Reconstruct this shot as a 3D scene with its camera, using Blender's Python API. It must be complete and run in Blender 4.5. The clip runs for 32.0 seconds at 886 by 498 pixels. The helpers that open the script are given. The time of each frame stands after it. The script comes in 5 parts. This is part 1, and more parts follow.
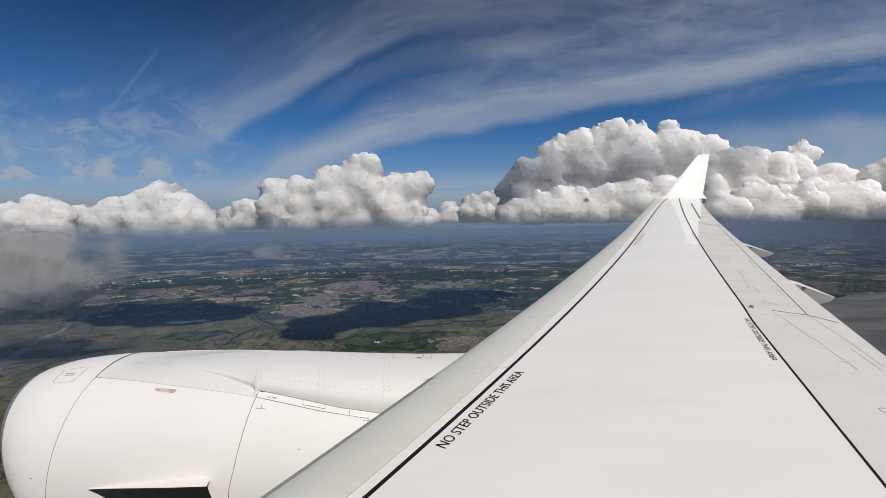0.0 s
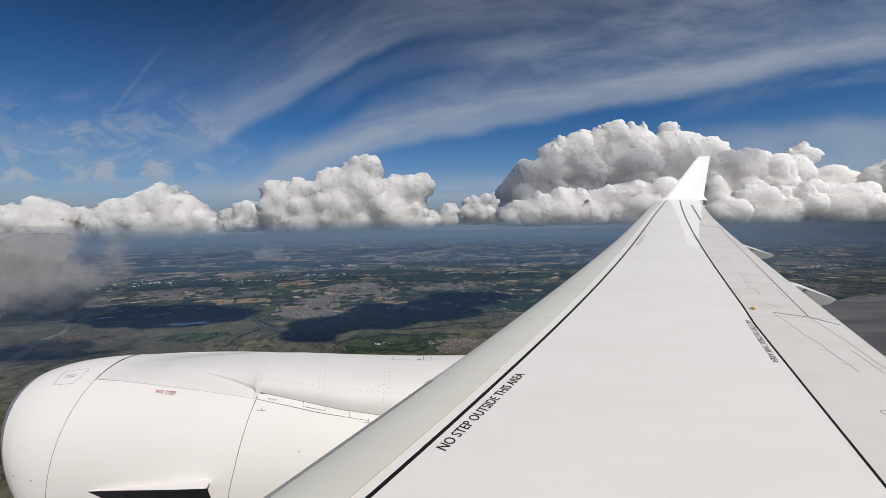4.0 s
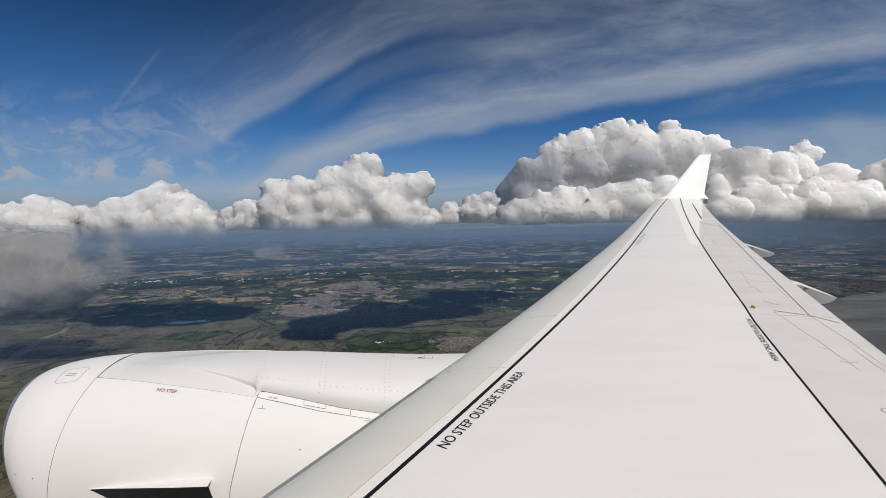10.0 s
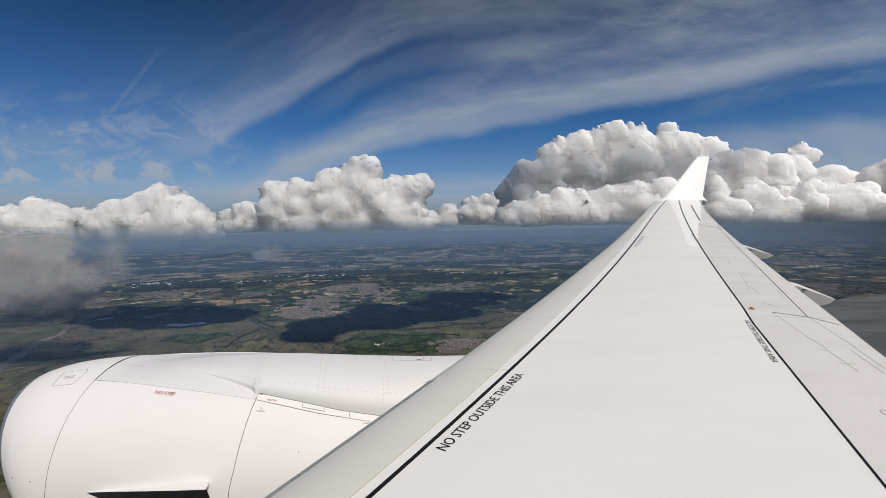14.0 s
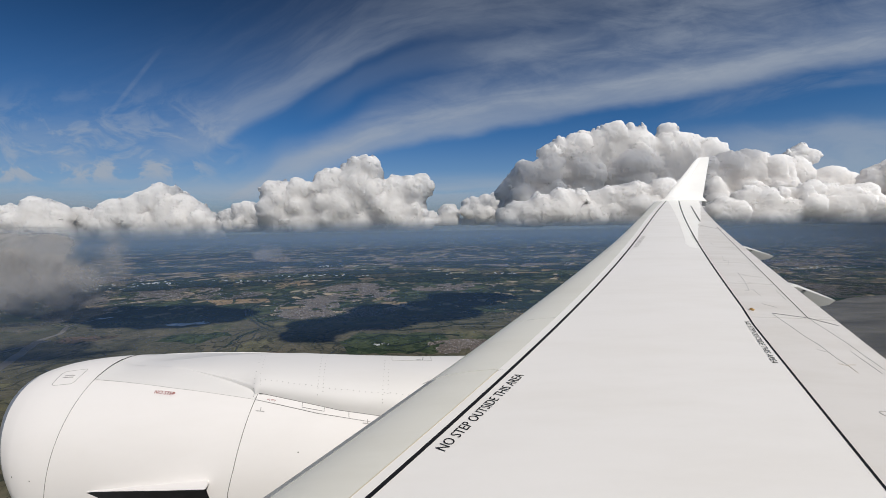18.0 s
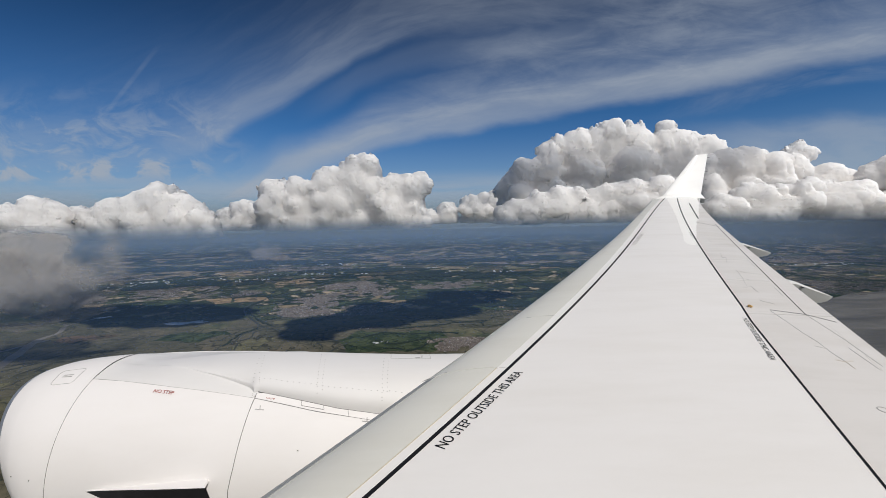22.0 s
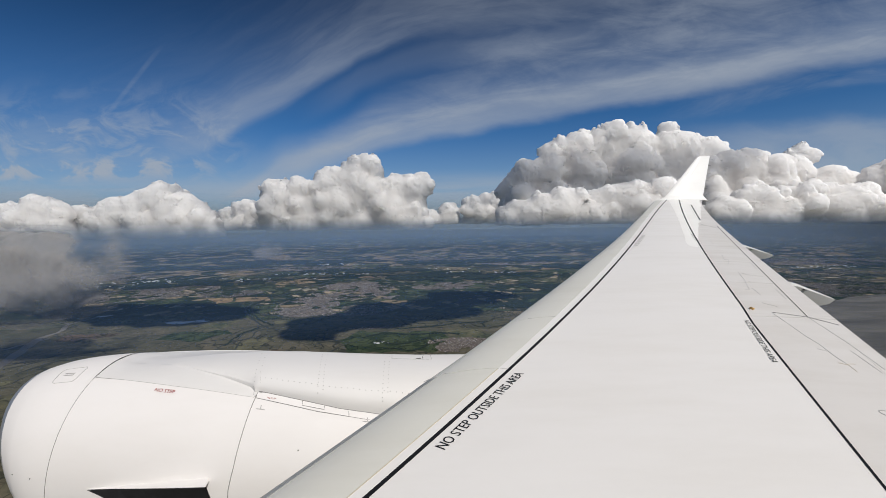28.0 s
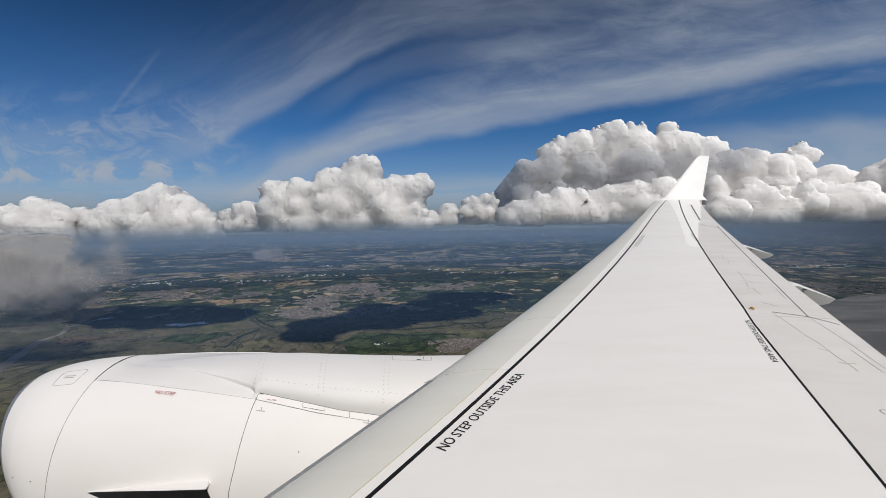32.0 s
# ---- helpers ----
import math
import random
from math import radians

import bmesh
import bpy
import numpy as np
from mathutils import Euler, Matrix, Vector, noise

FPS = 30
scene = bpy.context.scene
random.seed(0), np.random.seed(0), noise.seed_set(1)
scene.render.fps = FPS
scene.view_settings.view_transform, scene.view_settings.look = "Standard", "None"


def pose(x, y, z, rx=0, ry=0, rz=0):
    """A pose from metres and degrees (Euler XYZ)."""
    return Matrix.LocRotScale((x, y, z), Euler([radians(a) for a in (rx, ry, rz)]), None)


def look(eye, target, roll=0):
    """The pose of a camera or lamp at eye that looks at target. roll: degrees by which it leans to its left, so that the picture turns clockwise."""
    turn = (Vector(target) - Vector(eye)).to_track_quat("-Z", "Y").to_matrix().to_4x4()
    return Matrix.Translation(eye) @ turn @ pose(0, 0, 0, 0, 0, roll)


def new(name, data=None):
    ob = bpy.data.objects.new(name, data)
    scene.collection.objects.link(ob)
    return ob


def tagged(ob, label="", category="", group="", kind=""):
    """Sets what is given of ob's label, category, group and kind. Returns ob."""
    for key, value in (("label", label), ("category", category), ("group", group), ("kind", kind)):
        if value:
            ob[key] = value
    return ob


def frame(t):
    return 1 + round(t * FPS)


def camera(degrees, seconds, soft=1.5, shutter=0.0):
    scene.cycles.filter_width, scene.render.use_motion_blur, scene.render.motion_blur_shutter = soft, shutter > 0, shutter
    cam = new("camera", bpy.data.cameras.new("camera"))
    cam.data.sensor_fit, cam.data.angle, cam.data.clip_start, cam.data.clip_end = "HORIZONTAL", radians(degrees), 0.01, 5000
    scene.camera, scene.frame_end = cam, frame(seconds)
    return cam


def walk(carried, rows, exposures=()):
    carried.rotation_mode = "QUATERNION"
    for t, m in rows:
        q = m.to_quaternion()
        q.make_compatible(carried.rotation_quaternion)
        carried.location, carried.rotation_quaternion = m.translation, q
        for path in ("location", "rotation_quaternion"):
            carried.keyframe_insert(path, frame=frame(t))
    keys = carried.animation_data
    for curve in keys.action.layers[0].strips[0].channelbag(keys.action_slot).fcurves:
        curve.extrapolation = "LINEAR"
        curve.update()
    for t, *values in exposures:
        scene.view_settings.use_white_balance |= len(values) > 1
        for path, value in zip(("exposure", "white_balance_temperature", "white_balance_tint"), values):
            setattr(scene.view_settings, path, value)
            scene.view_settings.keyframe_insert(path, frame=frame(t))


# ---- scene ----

# The eye at a cabin window over the right wing of an airliner. x runs aft, y outboard, z up.
# The land below is drawn at about a twelfth of its size and distance, so that its horizon lies within the lens's reach.
EYE = 90.0
PITCH, LEAN = -3.25, 1.05
cam = camera(91.6, 32.0, 0.65)
ROWS = [
    (0.0, 0.04, -0.50, -0.02),
    (0.5, 0.17, -0.47, -0.03),
    (1.0, 0.26, -0.17, 0.05),
    (1.5, 0.23, -0.19, 0.07),
    (2.0, 0.18, -0.20, 0.04),
    (2.5, 0.17, -0.29, 0.01),
    (3.0, 0.15, -0.27, -0.03),
    (3.5, 0.12, -0.24, -0.02),
    (5.5, 0.10, -0.40, -0.03),
    (6.0, 0.11, -0.41, -0.00),
    (6.5, 0.13, -0.40, -0.01),
    (7.0, 0.15, -0.46, -0.06),
    (7.5, 0.15, -0.40, 0.03),
    (8.0, 0.16, -0.36, 0.01),
    (8.5, 0.14, -0.40, 0.05),
    (9.0, 0.14, -0.40, 0.05),
    (9.5, 0.15, -0.48, -0.01),
    (10.0, 0.17, -0.46, 0.00),
    (10.5, 0.16, -0.46, 0.02),
    (11.0, 0.13, -0.35, 0.11),
    (11.5, 0.09, -0.27, 0.13),
    (12.0, 0.04, -0.32, 0.07),
    (12.5, 0.05, -0.39, 0.03),
    (13.0, 0.00, -0.31, 0.00),
    (13.5, 0.04, -0.39, -0.04),
    (14.0, 0.03, -0.21, 0.04),
    (14.5, 0.01, -0.03, -0.06),
    (16.5, 0.00, 0.00, 0.00),
    (17.0, 0.00, 0.00, 0.00),
    (17.5, 0.00, -0.08, -0.06),
    (18.0, 0.03, -0.18, -0.08),
    (18.5, 0.01, -0.20, -0.00),
    (19.0, 0.04, -0.12, 0.02),
    (19.5, 0.06, -0.11, 0.01),
    (20.0, 0.06, 0.01, 0.12),
    (20.5, -0.04, -0.03, 0.15),
    (21.0, -0.13, -0.20, 0.15),
    (21.5, -0.17, -0.40, 0.05),
    (22.0, -0.15, -0.45, 0.10),
    (22.5, -0.05, -0.47, 0.04),
    (23.0, -0.04, -0.40, 0.07),
    (23.5, -0.00, -0.41, 0.01),
    (24.0, 0.03, -0.50, -0.03),
    (24.5, 0.04, -0.40, -0.02),
    (25.0, 0.05, -0.37, -0.08),
    (25.5, 0.07, -0.32, -0.12),
    (27.5, 0.01, -0.33, -0.12),
    (28.0, 0.05, -0.37, -0.17),
    (28.5, 0.07, -0.29, -0.14),
    (29.0, 0.08, -0.31, -0.14),
    (29.5, 0.10, -0.27, -0.07),
    (30.0, 0.09, -0.23, -0.08),
    (30.5, 0.06, -0.28, -0.04),
    (31.0, 0.05, -0.24, 0.01),
    (31.5, 0.08, -0.28, -0.04),
    (32.0, 0.04, -0.24, 0.05),
]
walk(cam, [(t, pose(0, 0, EYE, 90 + PITCH + up, LEAN + lean, left)) for t, left, up, lean in ROWS])

# ---- light ----
TO_SUN = Vector((0.38, -0.545, 0.745)).normalized()
sun = new("sun", bpy.data.lights.new("sun", "SUN"))
sun.data.energy, sun.data.angle, sun.data.color = 3.55, radians(0.53), (1.0, 0.955, 0.89)
sun.matrix_world = look((0, 0, 400), Vector((0, 0, 400)) - TO_SUN)


class Nodes:
    """Short hand for node trees."""

    def __init__(self, tree):
        self.tree = tree
        tree.nodes.clear()

    def add(self, kind, *links, **values):
        node = self.tree.nodes.new(kind)
        for key, value in values.items():
            if key == "op":
                node.operation = value
            elif key == "blend":
                node.blend_type = value
            elif key == "clamp":
                node.use_clamp = value
            else:
                node.inputs[key.replace("_", " ")].default_value = value
        for i, source in enumerate(links):
            if source is None:
                continue
            if isinstance(source, (int, float, tuple)):
                node.inputs[i].default_value = source
            else:
                self.tree.links.new(source, node.inputs[i])
        return node

    def math(self, op, a, b=0.0, c=0.0, clamp=False):
        node = self.add("ShaderNodeMath", a, b, c, op=op)
        node.use_clamp = clamp
        return node.outputs[0]

    def span(self, value, lo, hi, a=0.0, b=1.0):
        node = self.add("ShaderNodeMapRange", value)
        node.interpolation_type = "SMOOTHSTEP"
        for i, v in enumerate((lo, hi, a, b)):
            node.inputs[i + 1].default_value = v
        return node.outputs[0]

    def noise(self, vector, scale, detail=4.0, rough=0.55, warp=0.0):
        return self.add("ShaderNodeTexNoise", vector, Scale=scale, Detail=detail, Roughness=rough, Distortion=warp)

    def mix(self, factor, a, b, blend="MIX"):
        node = self.tree.nodes.new("ShaderNodeMix")
        node.data_type, node.blend_type = "RGBA", blend
        for socket, source in ((node.inputs[0], factor), (node.inputs[6], a), (node.inputs[7], b)):
            if isinstance(source, (int, float)):
                socket.default_value = source
            elif isinstance(source, tuple):
                socket.default_value = (*source, 1.0)
            else:
                self.tree.links.new(source, socket)
        return node.outputs[2]

    def link(self, a, b):
        self.tree.links.new(a, b)


# The sky: clear blue with bands of cirrus on a high level sheet.
world = bpy.data.worlds.new("sky")
scene.world = world
world.use_nodes = True
n = Nodes(world.node_tree)
sky = n.add("ShaderNodeTexSky")
sky.sky_type, sky.sun_disc = "NISHITA", False
sky.sun_elevation = math.asin(TO_SUN.z)
sky.sun_rotation = math.atan2(TO_SUN.x, TO_SUN.y)
sky.altitude, sky.air_density, sky.dust_density, sky.ozone_density = 1200, 1.0, 0.4, 2.5
way = n.add("ShaderNodeTexCoord").outputs["Generated"]
part_xyz = n.add("ShaderNodeSeparateXYZ", way)
dx, dy, dz = part_xyz.outputs
height = n.math("MAXIMUM", dz, 0.03)
px, py = n.math("DIVIDE", dx, height), n.math("DIVIDE", dy, height)
across = n.math("MULTIPLY", n.math("ADD", px, py), 0.7071)
along = n.math("MULTIPLY", n.math("SUBTRACT", px, py), 0.7071)
sheet = n.add("ShaderNodeCombineXYZ", along, across).outputs[0]
broad = n.noise(n.add("ShaderNodeCombineXYZ", n.math("MULTIPLY", along, 0.45), across).outputs[0], 1.0, 5.0, 0.55, 0.4).outputs[0]
ahead = n.math("MAXIMUM", dy, 0.08)
side, rise = n.math("DIVIDE", dx, ahead), n.math("DIVIDE", dz, ahead)


def plane(a, fa, b, fb):
    return n.add("ShaderNodeCombineXYZ", n.math("MULTIPLY", a, fa), n.math("MULTIPLY", b, fb)).outputs[0]


def lane(points):
    """Height of a cirrus edge over the horizon as it runs aft."""
    ramp = n.add("ShaderNodeValToRGB", n.math("MULTIPLY", n.math("ADD", side, 1.2), 1 / 2.4))
    ramp.color_ramp.interpolation = "CARDINAL"
    stops = ramp.color_ramp.elements
    for k, (a, b) in enumerate(points):
        stop = stops[k] if k < 2 else stops.new(0.999)
        stop.position, stop.color = (a + 1.2) / 2.4, (b, b, b, 1)
    return ramp.outputs[0]


def times(*values):
    total = values[0]
    for value in values[1:]:
        total = n.math("MULTIPLY", total, value)
    return total


def plus(*values):
    total = values[0]
    for value in values[1:]:
        total = n.math("ADD", total, value)
    return total


stray = n.math("MULTIPLY", n.math("SUBTRACT", n.noise(plane(side, 3.0, rise, 7.0), 1.0, 5.0, 0.6).outputs[0], 0.5), 0.05)
mottle = n.noise(plane(side, 5.0, rise, 15.0), 1.0, 6.0, 0.62, 0.5).outputs[0]
# The long bright band, with a wide veil above it
ridge = lane([(-0.55, 0.03), (-0.394, 0.112), (-0.30, 0.138), (-0.183, 0.179), (-0.04, 0.211), (0.102, 0.234), (0.283, 0.260), (0.541, 0.298), (0.733, 0.332), (1.011, 0.375)])
over = plus(rise, n.math("MULTIPLY", ridge, -1.0), stray)
combed = n.noise(plane(side, 2.4, over, 19.0), 1.0, 5.0, 0.58, 0.5).outputs[0]
reach = lane([(-0.45, 0.02), (-0.18, 0.10), (0.1, 0.19), (0.35, 0.25), (0.54, 0.30), (0.8, 0.33), (1.0, 0.34)])
core = times(n.span(over, -0.038, -0.006), n.span(over, 0.085, 0.0), n.span(side, -0.56, -0.30), n.span(combed, 0.22, 0.62, 0.70, 1.0), 0.62)
upper = times(n.span(over, -0.02, 0.03), n.span(n.math("DIVIDE", over, reach), 1.1, 0.25), n.span(combed, 0.25, 0.72, 0.45, 1.0), n.span(mottle, 0.3, 0.7, 0.55, 1.1), 0.50)
under_band = times(n.span(over, -0.085, -0.05), n.span(over, -0.02, -0.045), n.span(side, 0.2, 0.8), n.span(combed, 0.4, 0.7), 0.30)
# The fan above it, with a sharp lower edge
edge = lane([(-0.85, 0.07), (-0.653, 0.135), (-0.534, 0.169), (-0.467, 0.212), (-0.335, 0.280), (-0.204, 0.353), (-0.126, 0.389), (-0.023, 0.419), (0.156, 0.432), (0.284, 0.452), (0.6, 0.51)])
beyond = plus(rise, n.math("MULTIPLY", edge, -1.0), n.math("MULTIPLY", stray, 0.5))
brushed = n.noise(plane(side, 3.2, beyond, 17.0), 1.0, 5.0, 0.6, 0.5).outputs[0]
fan = times(n.span(beyond, -0.012, 0.022), n.span(beyond, 0.17, 0.02), n.span(side, -0.72, -0.45), n.span(side, 0.15, -0.38, 0.30, 1.0), n.span(brushed, 0.25, 0.68, 0.45, 1.0), 0.44)
gauze = times(n.span(beyond, -0.03, 0.06), n.span(beyond, 0.42, 0.08), n.span(brushed, 0.3, 0.75, 0.35, 1.0), 0.13)
crest = times(n.span(rise, 0.28, 0.40), n.span(side, -0.15, 0.12), n.span(side, 0.85, 0.5), n.span(mottle, 0.32, 0.68, 0.3, 1.0), 0.16)
ledge = times(n.span(beyond, -0.085, -0.05), n.span(beyond, 0.0, -0.03), n.span(side, -0.34, -0.2), n.span(side, 0.5, 0.2), 0.13)
# Loose low veils at both ends, and the pale strip over the horizon
hooks = n.noise(plane(side, 9.0, rise, 13.0), 1.0, 5.0, 0.6, 1.2).outputs[0]
low_fore = times(n.span(rise, 0.075, 0.15), n.span(rise, 0.36, 0.17), n.span(side, -0.38, -0.62), plus(n.span(hooks, 0.44, 0.66, 0.0, 0.50), n.span(mottle, 0.35, 0.7, 0.04, 0.26)))
tufts = times(n.span(rise, 0.10, 0.125), n.span(rise, 0.165, 0.14), n.span(side, -0.5, -0.66), n.span(hooks, 0.46, 0.56), 0.50)
strip_low = times(n.span(rise, 0.125, 0.075), n.span(n.noise(plane(side, 2.5, rise, 30.0), 1.0, 4.0, 0.55).outputs[0], 0.28, 0.58), 0.66)
low_aft = times(n.span(side, 0.48, 0.78), n.span(plus(rise, times(stray, 1.3)), 0.236, 0.185), n.span(mottle, 0.25, 0.6, 0.6, 1.0), 0.60)
trail_off = plus(side, 0.763, times(n.math("SUBTRACT", rise, 0.256), -0.876), times(stray, 0.10))
trail = times(n.span(n.math("ABSOLUTE", trail_off), 0.011, 0.002), n.span(rise, 0.245, 0.275), n.span(rise, 0.415, 0.36), n.span(mottle, 0.3, 0.6, 0.5, 1.0), 0.14)
cover = plus(core, upper, under_band, fan, gauze, crest, ledge, low_fore, tufts, strip_low, low_aft, trail)
cover = plus(times(cover, n.span(dy, 0.06, 0.3)), times(n.span(broad, 0.38, 0.72, 0.0, 0.35), n.span(dy, 0.3, 0.06)))
cover = n.math("MULTIPLY", cover, 1.0, clamp=True)
low = n.span(dz, 0.22, 0.02)
deep = n.mix(1.0, sky.outputs[0], (0.30, 0.655, 1.0), "MULTIPLY")
deep = n.mix(n.span(dz, 0.18, 0.50, 0.0, 0.52), deep, (0.0, 0.0, 0.0))
blue = n.mix(n.math("MULTIPLY", low, 0.46), deep, (5.2, 6.3, 7.7))
colour = n.mix(n.math("MULTIPLY", cover, 0.86), blue, (5.6, 6.3, 7.35))
back = n.add("ShaderNodeBackground", colour, Strength=0.062)
n.link(back.outputs[0], n.add("ShaderNodeOutputWorld").inputs[0])


# ---- materials ----
def material(name):
    m = bpy.data.materials.new(name)
    m.use_nodes = True
    return m, Nodes(m.node_tree)


def finish(n, shader):
    n.link(shader, n.add("ShaderNodeOutputMaterial").inputs[0])


def paint(name, colour, rough=0.34, coat=0.25, dirt=0.06, grain=7.0):
    """Aircraft paint: faint stains and streaks, a slightly rippled gloss."""
    m, n = material(name)
    where = n.add("ShaderNodeTexCoord").outputs["Object"]
    stretch = n.add("ShaderNodeMapping", where, Scale=(0.35, 1.3, 1.0)).outputs[0]
    stain = n.span(n.noise(stretch, 1.1, 6.0, 0.6).outputs[0], 0.38, 0.72)
    speck = n.span(n.noise(where, grain * 6, 3.0).outputs[0], 0.62, 0.78)
    dark = tuple(c * f for c, f in zip(colour, (0.80, 0.785, 0.75)))
    base = n.mix(n.math("MULTIPLY", stain, dirt * 5), colour, dark)
    base = n.mix(n.math("MULTIPLY", speck, dirt * 1.4), base, dark)
    bump = n.add("ShaderNodeBump", Strength=0.05, Distance=0.004)
    n.link(n.noise(where, 2.2, 3.0).outputs[0], bump.inputs["Height"])
    s = n.add("ShaderNodeBsdfPrincipled", base, Coat_Weight=coat, Coat_Roughness=0.12)
    n.link(n.math("ADD", rough, n.math("MULTIPLY", stain, 0.10)), s.inputs["Roughness"])
    n.link(bump.outputs[0], s.inputs["Normal"])
    finish(n, s.outputs[0])
    return m


def plain(name, colour, rough=0.6, metal=0.0):
    m, n = material(name)
    where = n.add("ShaderNodeTexCoord").outputs["Object"]
    worn = n.span(n.noise(where, 9.0, 5.0).outputs[0], 0.45, 0.75)
    base = n.mix(n.math("MULTIPLY", worn, 0.35), colour, tuple(min(1, c * 1.35 + 0.01) for c in colour))
    s = n.add("ShaderNodeBsdfPrincipled", base, Roughness=rough, Metallic=metal)
    s.inputs["Specular IOR Level"].default_value = 0.15 + 0.35 * metal
    finish(n, s.outputs[0])
    return m


WHITE = paint("white_paint", (0.92, 0.905, 0.875), 0.55, 0.03, 0.03)
COWL = paint("cowl_paint", (0.835, 0.81, 0.80), 0.68, 0.0, 0.04)
# Greyer than the cowl: the shade on the pylon's flank is put into its paint
PYLON_SHADE = paint("pylon_shade_paint", (0.775, 0.76, 0.75), 0.5, 0.1, 0.05)
GREY = paint("wing_grey_paint", (0.815, 0.795, 0.775), 0.55, 0.02, 0.05)
SLAT = paint("slat_paint", (0.71, 0.70, 0.645), 0.45, 0.1, 0.07)
FLAP = paint("flap_paint", (0.735, 0.708, 0.68), 0.48, 0.05, 0.10)
METAL = plain("bare_metal", (0.46, 0.47, 0.49), 0.5, 0.7)
NOSE = plain("nose_strip", (0.34, 0.345, 0.34), 0.45, 0.2)
BLACK = plain("black_marking", (0.012, 0.012, 0.014), 0.55)
LINE = plain("panel_gap", (0.09, 0.09, 0.09), 0.8)
GAP = plain("cowl_gap", (0.22, 0.215, 0.21), 0.8)
FAINT = plain("panel_seam", (0.41, 0.40, 0.39), 0.7)
HAIR = plain("hairline", (0.62, 0.615, 0.605), 0.7)
SEAL = plain("spoiler_seal", (0.56, 0.55, 0.54), 0.7)
# Grey kept low to hold the shade on the pods' inboard sides
FAIRING_SHADE = paint("fairing_shade_paint", (0.66, 0.655, 0.64), 0.5, 0.05, 0.08)
SEALANT = plain("sealant", (0.56, 0.50, 0.40), 0.7)
RED = plain("red_marking", (0.30, 0.06, 0.05), 0.6)
# Near-black for the fan face and for painted shade under strake and in notches
DARK = plain("dark_parts_and_shade", (0.03, 0.03, 0.035), 0.5)
ORANGE = plain("orange_bracket", (0.62, 0.38, 0.14), 0.5)

# ---- building helpers ----
def link_mesh(name, verts, faces, mat, parent=None, label="", smooth=True):
    me = bpy.data.meshes.new(name)
    me.from_pydata([tuple(v) for v in verts], [], faces)
    me.materials.append(mat)
    bm = bmesh.new()
    bm.from_mesh(me)
    bmesh.ops.recalc_face_normals(bm, faces=bm.faces)
    bm.to_mesh(me)
    bm.free()
    me.shade_smooth() if smooth else None
    if smooth:
        me.set_sharp_from_angle(angle=radians(38))
    ob = new(name, me)
    ob.parent = parent
    if label:
        tagged(ob, label)
    return ob


def loft(loops, closed=True, caps=True):
    """Vertices and faces through loops of equal length."""
    verts = [p for loop in loops for p in loop]
    k, faces = len(loops[0]), []
    for i in range(len(loops) - 1):
        for j in range(k if closed else k - 1):
            a, b = i * k + j, i * k + (j + 1) % k
            faces.append((a, b, b + k, a + k))
    if caps and closed:
        faces += [tuple(range(k)), tuple(range((len(loops) - 1) * k, len(loops) * k))]
    return verts, faces


def thing(name, at, label, category, group=""):
    return tagged(new(name), label, category, group) if not at else tagged(placed(new(name), at), label, category, group)


def placed(ob, at):
    ob.location = at
    return ob


# ---- the airliner ----
airliner = thing("airliner", (0, 0, EYE), "white twin-engine airliner in flight, seen from its own cabin window", "aircraft")


def le(y):
    swell = 0.036 + 0.006 * math.tanh((y - 5.4) * 4) + 0.035 * math.exp(-((y - 15) / 4.5) ** 2)
    return ((6e-5 * y - 0.00437) * y + 0.70465) * y - 3.76957 + swell


def front(y):
    return ((2e-4 * y - 0.00975) * y + 0.73917) * y - 2.7299


def rear(y):
    if y < 6.5:
        return 0.4287 * y + 1.885
    return 4.6716 + (y - 6.5) * 0.5112 if y < 7.0 else (1.7835e-3 * y + 0.42756) * y + 1.8469


def te(y):
    return ((1.2e-4 * y - 0.003613) * y + 0.48853) * y + 3.00923


def groove(y):
    return front(y) - 0.105 - 0.006 * min(y, 20)


def level(y):
    return -2.3 + 0.105 * y + 0.001 * y * y


def shroud(y):
    """The line between the spoilers and the flaps."""
    if y > 6.7:
        return (0.508088 - 1.0324e-3 * y) * y + 2.365177
    return rear(y) + (te(y) - rear(y)) * 0.82


def top(x, y, lift=0.0):
    """Height of the wing's upper skin."""
    k = 1 - y / 32
    a, f, r, t = le(y), front(y), rear(y), te(y)
    if x < f:
        s = min(1.0, max(0.0, (x - a) / (f - a)))
        dz = -0.30 * k * (1 - math.sqrt(max(0.0, 1 - (1 - s) ** 2.4)))
    elif x < r:
        s = (x - f) / (r - f)
        dz = 0.16 * k * s * (1 - s)
    else:
        s = min(1.0, (x - r) / (t - r))
        dz = -0.10 * k * s ** 1.3
    return level(y) + dz + lift


def under(x, y):
    """Height of the wing's lower skin."""
    k = 1 - y / 32
    c = min(1.0, max(0.0, (x - le(y)) / (te(y) - le(y))))
    return level(y) - (0.30 + 0.55 * math.sin(math.pi * c ** 0.55)) * k * (1 - 0.55 * c) * (1 if c < 0.999 else 0.4) - 0.02


